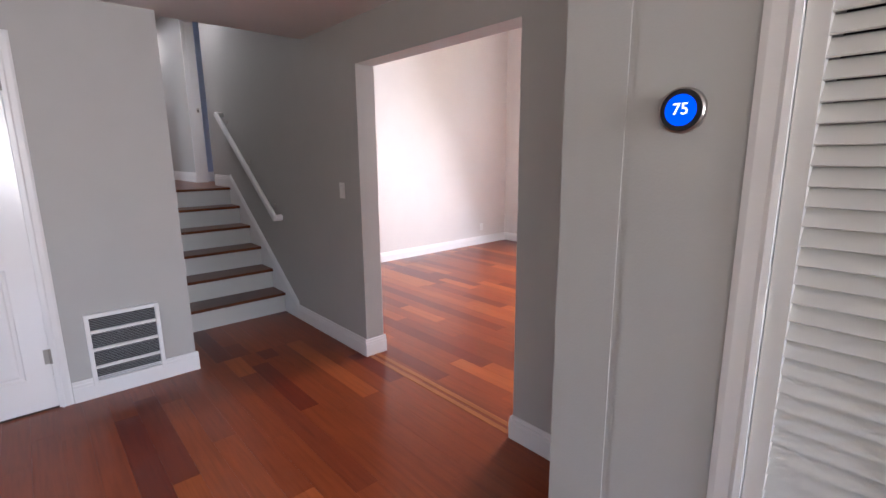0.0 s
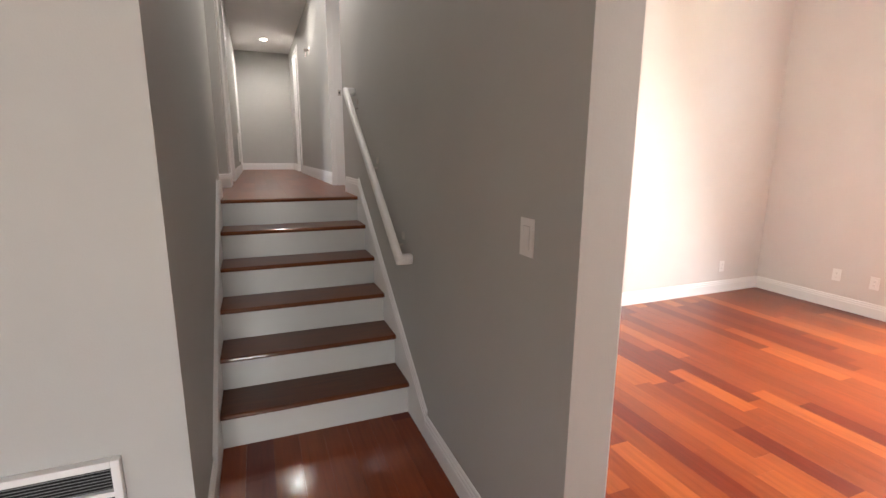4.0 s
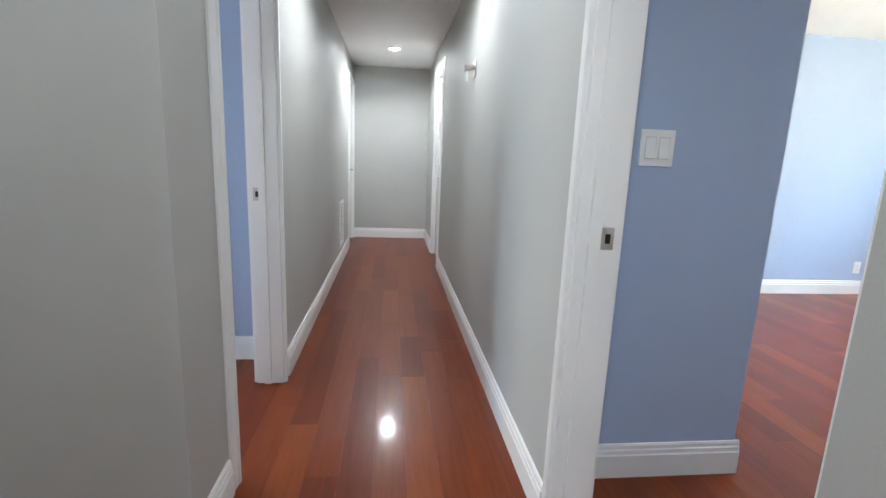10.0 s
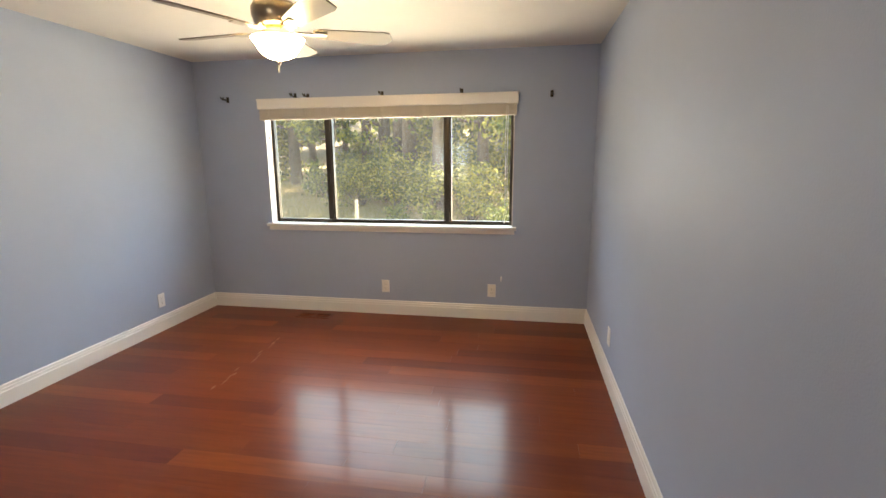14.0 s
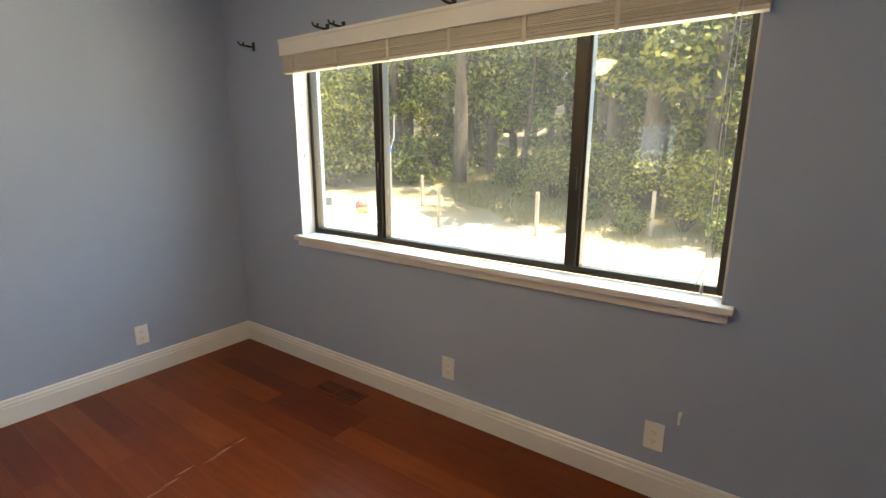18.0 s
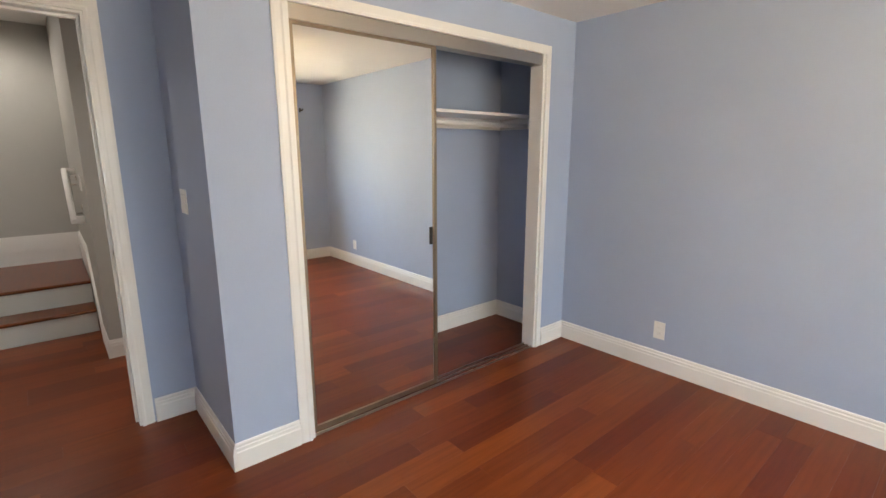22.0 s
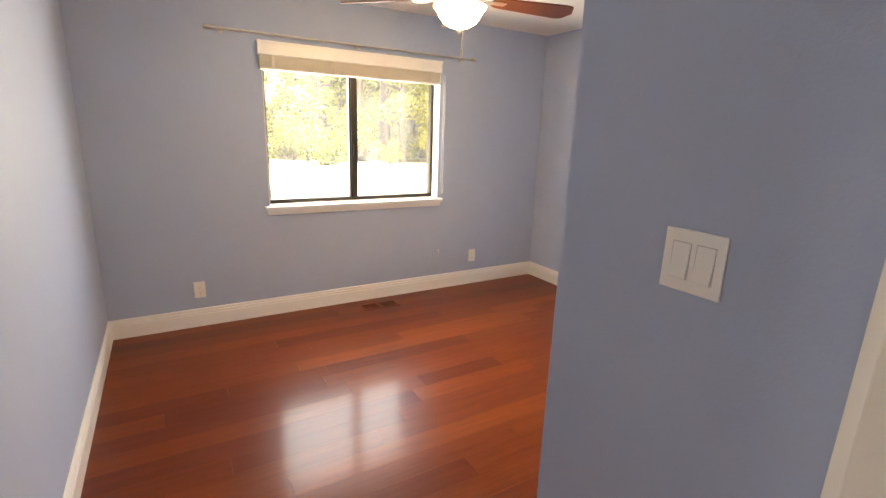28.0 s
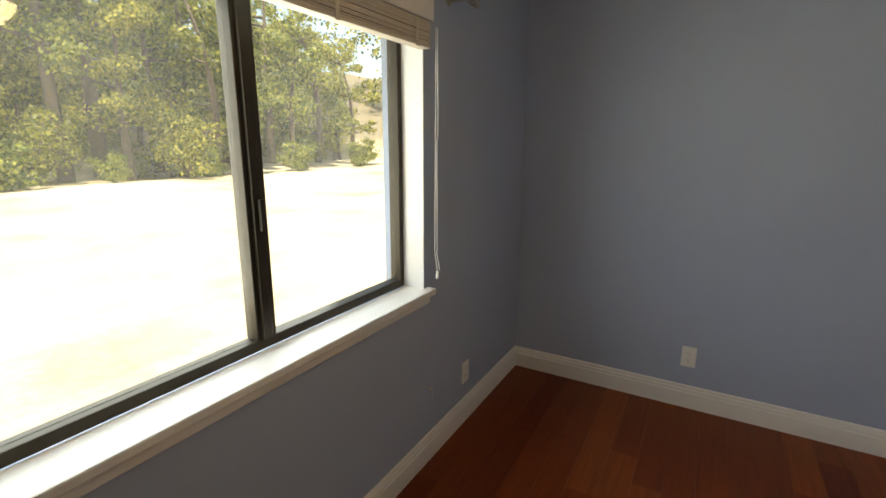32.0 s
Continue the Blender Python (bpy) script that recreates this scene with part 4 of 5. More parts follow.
# ---- breaker panel, wall bracket ----
PANELGREY = mat("grey_panel_enamel", (0.30, 0.33, 0.34), 0.45, build=paint((0.30, 0.33, 0.34), 0.45, 0.03, 0.05))
bp = thing("breaker_panel", "flush grey steel breaker panel with a small black latch", "electrical panel", (0.33, PANEL_Y, 2.33))
fixed(part("frame", box(bmesh.new(), 0.200, PANEL_Y, 2.33, 0.560, PANEL_Y + 0.008, 2.96, bevel=0.002), PANELGREY), bp)
fixed(part("door", box(bmesh.new(), 0.230, PANEL_Y + 0.006, 2.365, 0.530, PANEL_Y + 0.014, 2.925, bevel=0.002), PANELGREY), bp)
fixed(part("latch", box(bmesh.new(), 0.240, PANEL_Y + 0.013, 2.62, 0.265, PANEL_Y + 0.02, 2.66, bevel=0.002), DARK, None, "black latch"), bp)
wb = thing("wall_bracket", "small dull metal bracket with a white plug on the hall wall", "bracket", (HR, 7.990, 2.810))
fixed(part("plate", box(bmesh.new(), HR - 0.006, 7.950, 2.770, HR, 8.030, 2.870, bevel=0.002), NICKEL), wb)
fixed(part("arm", cyl(bmesh.new(), (HR - 0.005, 7.990, 2.830), (HR - 0.07, 7.990, 2.820), 0.014, 0.02, 14), NICKEL), wb)
fixed(part("plug", cyl(bmesh.new(), (HR - 0.05, 7.990, 2.810), (HR - 0.05, 7.990, 2.740), 0.008, n=10), PLASTIC, None, "white plug"), wb)

# ---- windows ----


def window(name, axis_x, out, y0, y1, z0, z1, bars, label, glass=GLASS):
    """An aluminium window in a wall across x: deep white return, dark frame, panes between the bars, sill and apron inside."""
    w = thing(name, label, "window", (axis_x, y0, z0), kind="structure")
    g = axis_x + out * 0.125                     # plane of the glass
    lo, hi = sorted((g - 0.025, g + 0.025))
    f = 0.032
    for b in ((lo, y0, z0, hi, y0 + f, z1), (lo, y1 - f, z0, hi, y1, z1), (lo, y0 + f, z0, hi, y1 - f, z0 + f), (lo, y0 + f, z1 - f, hi, y1 - f, z1)):
        fixed(part("window_frame", box(bmesh.new(), *b, bevel=0.003), BRONZE), w)
    marks = [y0 + f, *bars, y1 - f]
    for y in bars:
        fixed(part("mullion", box(bmesh.new(), lo, y - 0.034, z0 + f, hi, y + 0.034, z1 - f, bevel=0.003), BRONZE), w)
        fixed(part("sash_stile", box(bmesh.new(), lo - 0.012 * (out > 0), y - 0.02, z0 + f, hi + 0.012 * (out < 0), y + 0.012, z1 - f, bevel=0.003), BRONZE), w)
        inner = g - out * 0.04
        fixed(part("latch", box(bmesh.new(), min(inner, inner - out * 0.012), y - 0.008, z0 + 0.36, max(inner, inner - out * 0.012), y + 0.008, z0 + 0.45, bevel=0.002), BRONZE), w)
    for a, b in zip(marks, marks[1:]):
        pane = fixed(part("pane", boxes((g - 0.003, a, z0 + f, g + 0.003, b, z1 - f)), glass), w)
        pane.visible_shadow = False
    # white return boards
    for b in ((axis_x, y0 - 0.002, z0, lo if out > 0 else hi, y0 + 0.006, z1), (axis_x, y1 - 0.006, z0, lo if out > 0 else hi, y1 + 0.002, z1), (axis_x, y0, z1 - 0.006, lo if out > 0 else hi, y1, z1 + 0.002)):
        b = list(b)
        b[0], b[3] = sorted((b[0], b[3]))
        fixed(part("reveal", boxes(b), WHITE), w)
    s0, s1 = sorted((axis_x - out * 0.04, lo if out > 0 else hi))
    fixed(part("window_sill", box(bmesh.new(), s0, y0 - 0.035, z0 - 0.028, s1, y1 + 0.035, z0, bevel=0.006), WHITE), w)
    a0, a1 = sorted((axis_x, axis_x - out * 0.018))
    fixed(part("apron", box(bmesh.new(), a0, y0 - 0.02, z0 - 0.065, a1, y1 + 0.02, z0 - 0.028, bevel=0.004), WHITE), w)
    return w


window("window_1", B1E, 1, WY0, WY1, WZ0, WZ1, (6.60, 7.70), "three-light dark aluminium window with a white sill")
window("window_2", B2W, -1, V0, V1, WZ0, WZ1, (8.06,), "two-light dark aluminium sliding window with a white sill", DUSTY_HAZED)

SLAT = mat("cream_blind_slats", (0.62, 0.58, 0.50), 0.5, build=paint((0.62, 0.58, 0.50), 0.5, 0.05, 0.05))


def blind(x, out, y0, y1, ztop, stack, label, cord_y):
    """A raised blind: valance, gathered slats, bottom rail, ladder tapes and a pull cord."""
    b = thing("window_blind", label, "blind", (x, y0, ztop))
    v0, v1 = sorted((x, x - out * 0.055))
    bm = boxes((v0, y0, ztop - 0.085, v1, y1, ztop), bevel=0.004)
    box(bm, v0 - 0.004 * (out > 0), y0 - 0.003, ztop - 0.012, v1 + 0.004 * (out < 0), y1 + 0.003, ztop + 0.004, bevel=0.002)
    fixed(part("valance", bm, WHITE), b)
    s0, s1 = sorted((x + out * 0.0, x - out * 0.045))
    z = ztop - 0.087
    rng = random.Random(5)
    while z > ztop - 0.085 - stack:
        d = rng.uniform(-0.003, 0.003)
        fixed(part("slat", boxes((s0 + d, y0 + 0.012, z - 0.0045, s1 + d, y1 - 0.012, z)), SLAT), b)
        z -= 0.0062
    fixed(part("bottom_rail", box(bmesh.new(), s0, y0 + 0.012, z - 0.016, s1, y1 - 0.012, z, bevel=0.003), SLAT), b)
    n = 4 if y1 - y0 < 1.6 else 7
    for i in range(n):
        y = y0 + 0.1 + (y1 - y0 - 0.2) * i / (n - 1)
        xs = s0 - 0.002 if out > 0 else s1
        fixed(part("tape", boxes((xs, y - 0.009, z - 0.02, xs + 0.002, y + 0.009, ztop - 0.085)), SLAT), b)
    xs = (s0 if out > 0 else s1) - out * 0.006
    bm = bmesh.new()
    pts = [(xs, cord_y, ztop - 0.1), (xs + out * 0.004, cord_y + 0.004, ztop - 0.5), (xs, cord_y - 0.006, ztop - 0.95), (xs, cord_y + 0.016, ztop - 1.04)]
    for p, q in zip(pts, pts[1:]):
        cyl(bm, p, q, 0.0016, n=6)
    for p, q in zip(pts, pts[1:]):
        cyl(bm, Vector(p) + Vector((0, 0.012, 0)), Vector(q) + Vector((0, 0.02, 0)), 0.0016, n=6)
    cyl(bm, pts[-1], Vector(pts[-1]) - Vector((0, 0, 0.03)), 0.005, 0.007, 10)
    fixed(part("cord", bm, WHITE), b)
    return b


blind(B1E - 0.004, 1, WY0 - 0.03, WY1 + 0.03, 3.09, 0.075, "raised cream slatted blind under a white valance", WY0 + 0.05)
blind(B2W + 0.004, -1, V0 - 0.03, V1 - 0.02, 3.10, 0.075, "raised cream slatted blind under a white valance", V1 + 0.0)


def rod_bracket(x, out, y, z):
    """A dark curtain rod bracket with an empty cup."""
    b = thing("curtain_bracket", "empty dark bronze curtain rod bracket", "bracket", (x, y, z), group="curtain brackets")
    bm = box(bmesh.new(), *(min(x, x - out * 0.006), y - 0.012, z - 0.03, max(x, x - out * 0.006), y + 0.012, z + 0.02), bevel=0.002)
    fixed(part("plate", bm, BRONZE), b)
    bm = cyl(bmesh.new(), (x - out * 0.005, y, z - 0.008), (x - out * 0.075, y, z - 0.008), 0.006, n=10)
    for i in range(6):
        a, c = math.pi * (1 + i / 6), math.pi * (1 + (i + 1) / 6)
        cyl(bm, (x - out * 0.085 + 0.018 * math.cos(a), y, z + 0.01 + 0.018 * math.sin(a)), (x - out * 0.085 + 0.018 * math.cos(c), y, z + 0.01 + 0.018 * math.sin(c)), 0.005, n=8)
    fixed(part("arm", bm, BRONZE), b)


for y, z in ((8.61, 3.105), (7.95, 3.12), (7.83, 3.115), (7.15, 3.115), (6.46, 3.115), (5.725, 3.08)):
    rod_bracket(B1E, 1, y, z)
rod = thing("curtain_rod", "thin dark metal curtain rod above the blind", "curtain rod", (B2W, 8.05, 3.13))
RODZ = 3.14
fixed(part("rod", cyl(bmesh.new(), (B2W + 0.08, 7.05, RODZ), (B2W + 0.08, 9.06, RODZ), 0.008, n=12), NICKEL), rod)
for y in (7.05, 9.06):
    fixed(part("finial", cyl(bmesh.new(), (B2W + 0.08, y - 0.02, RODZ), (B2W + 0.08, y + 0.02, RODZ), 0.013, n=14), NICKEL), rod)
for y in (7.13, 8.07, 8.98):
    fixed(part("bracket", cyl(cyl(bmesh.new(), (B2W, y, RODZ), (B2W + 0.01, y, RODZ), 0.018, n=14), (B2W + 0.005, y, RODZ), (B2W + 0.08, y, RODZ), 0.005, n=8), NICKEL), rod)

# tall living room window
lw = thing("window_3", "tall white framed window down to the floor", "window", (LIVE, 1.3, 0.12), kind="structure")
for z0, z1 in ((0.14, 1.89), (1.99, 3.58)):
    for b in ((LIVE + 0.02, 1.3, z0, LIVE + 0.09, 1.36, z1), (LIVE + 0.02, 2.94, z0, LIVE + 0.09, 3.0, z1), (LIVE + 0.02, 1.36, z0, LIVE + 0.09, 2.94, z0 + 0.06), (LIVE + 0.02, 1.36, z1 - 0.06, LIVE + 0.09, 2.94, z1)):
        fixed(part("window_frame", box(bmesh.new(), *b, bevel=0.004), WHITE), lw)
    pane = fixed(part("pane", boxes((LIVE + 0.05, 1.36, z0 + 0.06, LIVE + 0.056, 2.94, z1 - 0.06)), GLASS), lw)
    pane.visible_shadow = False
fixed(part("transom", boxes((LIVE - 0.01, 1.3, 1.89, LIVE + 0.12, 3.0, 1.99)), WHITE), lw)
structure("trim_living_window", boxes((LIVE - 0.014, 3.0, 0.12, LIVE, 3.06, 3.6), (LIVE - 0.014, 1.24, 0.12, LIVE, 1.3, 3.6)), WHITE, "white flat casing beside the tall window", "casing")

# ---- bedroom one closet ----
cl = thing("closet_frame", "white casing and metal tracks of the sliding mirror closet", "closet", (C1X, CA, UP), kind="structure")
fixed(part("casing", casing(bmesh.new(), "x", C1X, 1, CA, CB, UP, 2.05), WHITE), cl)
fixed(part("jamb", boxes((C1X - 0.102, CA - 0.001, UP, C1X + 0.004, CA + 0.018, UP + 2.06), (C1X - 0.102, CB - 0.018, UP, C1X + 0.004, CB + 0.001, UP + 2.06)), WHITE), cl)
fixed(part("top_track", boxes((C1X - 0.09, CA + 0.018, UP + 1.985, C1X - 0.005, CB - 0.018, UP + 2.06)), NICKEL, None, "brushed metal top track"), cl)
for x in (C1X - 0.085, C1X - 0.05, C1X - 0.012):
    fixed(part("floor_track", boxes((x, CA + 0.018, UP, x + 0.006, CB - 0.018, UP + 0.014)), NICKEL, None, "metal floor track"), cl)


def mirror_door(x, y0, y1):
    """A sliding mirror panel in a thin metal frame."""
    d = thing("mirror_door", "sliding closet door, mirror glass in a bronze metal frame", "mirror door", (x, y0, UP + 0.02), group="mirror doors")
    z0, z1, f = UP + 0.016, UP + 1.99, 0.022
    for b in ((x - 0.012, y0, z0, x + 0.012, y0 + f, z1), (x - 0.012, y1 - f, z0, x + 0.012, y1, z1)):
        fixed(part("stile", box(bmesh.new(), *b, bevel=0.003), TRACK), d)
    for b in ((x - 0.01, y0 + f, z0, x + 0.01, y1 - f, z0 + 0.028), (x - 0.01, y0 + f, z1 - 0.02, x + 0.01, y1 - f, z1)):
        fixed(part("rail", boxes(b), TRACK), d)
    fixed(part("mirror", boxes((x - 0.003, y0 + f, z0 + 0.028, x + 0.003, y1 - f, z1 - 0.02)), MIRROR, None, "clear mirror glass"), d)
    bm = boxes((x + 0.003, y1 - 0.05, UP + 0.90, x + 0.006, y1 - 0.03, UP + 1.0))
    fixed(part("finger_pull", bm, DARK, None, "dark recessed finger pull"), d)
    return d


TRACK = mat("bronze_door_frame", (0.30, 0.24, 0.18), 0.35, 0.9)
mirror_door(C1X - 0.028, CA + 0.02, 7.69)
mirror_door(C1X - 0.066, CA + 0.022, 7.66)
sh = thing("closet_shelf", "white closet shelf with a hanging rod below", "shelf", (1.81, C1Y + 0.09, UP + 1.67))
fixed(part("board", boxes((HR + 0.114, C1Y + 0.092, UP + 1.68, HR + 0.114 + 0.36, B1N - 0.002, UP + 1.70)), WHITE), sh)
fixed(part("cleat", boxes((HR + 0.114, C1Y + 0.092, UP + 1.60, HR + 0.133, B1N - 0.002, UP + 1.68), (HR + 0.133, B1N - 0.021, UP + 1.60, HR + 0.45, B1N - 0.002, UP + 1.68)), WHITE), sh)
fixed(part("rod", cyl(bmesh.new(), (HR + 0.40, C1Y + 0.092, UP + 1.62), (HR + 0.40, B1N - 0.002, UP + 1.62), 0.017, n=16), WHITE, None, "white hanging rod", True), sh)

# ---- ceiling fans ----
LIT = mat("lit_frosted_bowl", (0.9, 0.85, 0.75), 0.4, Emission_Color=(1.0, 0.74, 0.40, 1), Emission_Strength=BOWL)
FANMETAL = mat("bronzed_fan_metal", (0.30, 0.25, 0.19), 0.28, 1.0)
# the fitter is no lamp: emission imitates bulb light leaking past the brass
SOCKET = mat("fitter_added_glow", (0.8, 0.6, 0.25), 0.3, 0.8, Emission_Color=(1.0, 0.55, 0.12, 1), Emission_Strength=0.35)
WALNUT = mat("mahogany_blades", (0.12, 0.035, 0.02), 0.3, build=wood("x", (0.09, 0.025, 0.014), (0.13, 0.04, 0.02), (0.16, 0.05, 0.03), 0.3))
SILVERED = mat("pale_grey_blades", (0.20, 0.175, 0.15), 0.4, build=paint((0.20, 0.175, 0.15), 0.4, 0.03, 0.08))


def blade_mesh(material, name, reach=0.64):
    """A fan blade along +x from 0.17 to its reach, rounded at both ends, slightly thick."""
    bm = bmesh.new()
    pts = []
    n = 14
    for i in range(n + 1):
        s = i / n
        x = 0.17 + (reach - 0.17) * s
        w = (0.045 + 0.03 * s) * min(1, 6 * s + 0.55, math.sqrt(max(0, 1 - ((s - 0.86) / 0.14) ** 2)) if s > 0.86 else 1)
        pts.append((x, w))
    outline = [(x, w) for x, w in pts] + [(x, -w) for x, w in pts[::-1] if w > 0.001]
    prism(bm, outline, "z", -0.003, 0.003)
    return mesh(name, bm, material)


def ceiling_fan(at, low, turn, blades, label, chain_drop):
    """A five-blade fan with a bowl lamp; at is the point of the ceiling above it, low the height of the bowl's foot."""
    f = thing("ceiling_fan", label, "ceiling fan", at)
    h = at[2] - low
    part("canopy", lathe(bmesh.new(), [(0.0, -0.001), (0.062, -0.001), (0.064, -0.02), (0.058, -0.045), (0.03, -0.058), (0.0, -0.06)]), NICKEL, f, "", True)
    part("downrod", cyl(bmesh.new(), (0, 0, -0.05), (0, 0, -h + 0.29), 0.012, n=14), NICKEL, f, "", True)
    part("motor", lathe(bmesh.new(), [(0.0, -h + 0.305), (0.03, -h + 0.305), (0.06, -h + 0.295), (0.108, -h + 0.277), (0.118, -h + 0.26), (0.118, -h + 0.225), (0.104, -h + 0.185), (0.085, -h + 0.165), (0.0, -h + 0.165)]), FANMETAL, f, "bronzed motor housing", True)
    part("fitter", lathe(bmesh.new(), [(0.0, -h + 0.166), (0.05, -h + 0.166), (0.055, -h + 0.155), (0.042, -h + 0.147), (0.06, -h + 0.135), (0.105, -h + 0.125), (0.0, -h + 0.12)]), SOCKET, f, "brass light fitter with an added amber glow", True)
    bowl = part("bowl", lathe(bmesh.new(), [(0.104, -h + 0.128), (0.128, -h + 0.122), (0.124, -h + 0.112), (0.108, -h + 0.092), (0.096, -h + 0.070), (0.078, -h + 0.048), (0.050, -h + 0.032), (0.02, -h + 0.024), (0.0, -h + 0.022)]), LIT, f, "lit frosted glass bowl", True)
    part("finial", lathe(bmesh.new(), [(0.0, -h + 0.024), (0.014, -h + 0.022), (0.009, -h + 0.01), (0.006, -h), (0.0, -h)]), NICKEL, bowl, "small metal finial", True)
    chain = cyl(bmesh.new(), (0.012, 0.012, -h + 0.02), (0.012, 0.012, -h - chain_drop), 0.0025, n=8)
    cyl(chain, (0.012, 0.012, -h - chain_drop), (0.012, 0.012, -h - chain_drop - 0.03), 0.008, 0.005, 12)
    part("pull_chain", chain, NICKEL, f, "short metal pull chain")
    for i in range(5):
        m = pose(0, 0, -h + 0.16, 0, 0, turn + 72 * i)
        iron = boxes((0.08, -0.014, -0.008, 0.2, 0.014, -0.002), (0.17, -0.03, -0.007, 0.24, 0.03, -0.003))
        arm = part("blade_arm", iron, NICKEL, f)
        arm.matrix_basis = m
        b = new("blade", blades)
        b.parent = arm
        b.matrix_basis = pose(0, 0, 0, -12, 0, 0)
    return f


ceiling_fan((4.57, 7.15, CEIL_UP), 3.03, 11, blade_mesh(SILVERED, "blade", 0.58), "dark bronzed nickel ceiling fan with grey-brown blades and a lit bowl", 0.002)
ceiling_fan((-1.48, 8.05, CEIL_UP), 3.02, 8, blade_mesh(WALNUT, "blade_dark"), "brass ceiling fan with mahogany blades and a lit bowl", 0.075)

# wooden threshold where the two floors meet
th_sill = thing("threshold", "pale orange wooden threshold strips in the living room opening", "threshold", (SR + 0.03, (OPEN_A + OPEN_B) / 2, 0))
PALEWOOD = mat("pale_threshold_wood", (0.30, 0.10, 0.03), 0.3, spec=0.15, build=wood("y", (0.24, 0.075, 0.02), (0.30, 0.10, 0.026), (0.36, 0.13, 0.035), 0.3), Coat_Weight=0.3, Coat_Roughness=0.09)
for x in (SR + 0.002, SR + 0.058):
    fixed(part("strip", box(bmesh.new(), x, OPEN_A + 0.002, -0.001, x + 0.034, OPEN_B - 0.002, 0.0022, bevel=0.001), PALEWOOD), th_sill)

# small clips on the window reveal, scuffs on the boards
for z in (UP + 1.32, UP + 1.62):
    c = thing("blind_clip", "tiny white plastic clip on the window reveal", "clip", (B1E + 0.05, WY1 - 0.006, z), group="blind clips")
    part("clip", box(bmesh.new(), -0.006, -0.012, -0.018, 0.006, 0.0, 0.012, bevel=0.002), PLASTIC, c)
SCUFF = mat("pale_scuffed_finish", (0.26, 0.125, 0.075), 0.6, build=paint((0.26, 0.125, 0.075), 0.6, 0.3, 0.3))
rng = random.Random(8)
sc = thing("floor_scuff", "pale dashed scuff mark across the floor boards", "scuff", (5.1, 7.86, UP))
for i in range(13):
    x = 4.72 + i * 0.066 + rng.uniform(-0.02, 0.02)
    if i in (5, 9):
        continue
    w, l = rng.uniform(0.005, 0.012), rng.uniform(0.05, 0.11)
    y = 7.84 + rng.uniform(-0.025, 0.02)
    bm = bmesh.new()
    prism(bm, [(x, y), (x + l * 0.5, y - w * 0.6), (x + l, y + w * 0.2), (x + l * 0.6, y + w)], "z", UP + 0.0002, UP + 0.0008)
    fixed(part("mark", bm, SCUFF), sc)

# ---- recessed lights ----
DOWN = mat("downlight_glow", (1, 1, 1), 0.5, Emission_Color=(1.0, 0.93, 0.82, 1), Emission_Strength=5.0)
for x, y, z in DOWNLIGHTS:
    d = thing("recessed_light", "lit round recessed ceiling light with a white trim", "ceiling light", (x, y, z), group="recessed lights")
    part("trim", lathe(bmesh.new(), [(0.058, -0.002), (0.06, -0.008), (0.082, -0.007), (0.088, -0.0005)]), WHITE, d, "", True)
    part("lens", lathe(bmesh.new(), [(0.058, -0.003), (0.03, -0.004), (0.0, -0.004)], n=24), DOWN, d, "glowing frosted lens")
# ---- outdoors ----


def ease(a, b, v):
    s = min(1, max(0, (v - a) / (b - a)))
    return s * s * (3 - 2 * s)


def ground_height(x, y):
    away = max(0, x - 7, -3.5 - x, y - 12, -4.5 - y)
    h = -0.23 + 0.23 * ease(1, 7, away)
    h += 0.9 * ease(14, 30, x) + 9 * ease(30, 75, x) + 11 * ease(32, 80, -x) + 6 * ease(40, 90, abs(y))
    rough = noise.noise(Vector((x * 0.12, y * 0.12, 0))) * 0.35 + noise.noise(Vector((x * 0.5, y * 0.5, 3))) * 0.08
    return h + rough * ease(2, 9, away)


def ground_sheet():
    steps_ = [-900, -500, -300, -200, -140, -110] + [v * 2.0 for v in range(-48, 49)] + [110, 140, 200, 300, 500, 900]
    bm = bmesh.new()
    grid = [[bm.verts.new((x, y, ground_height(x, y))) for y in steps_] for x in steps_]
    for a, b in zip(grid, grid[1:]):
        for i in range(len(steps_) - 1):
            bm.faces.new((a[i], b[i], b[i + 1], a[i + 1]))
    return bm


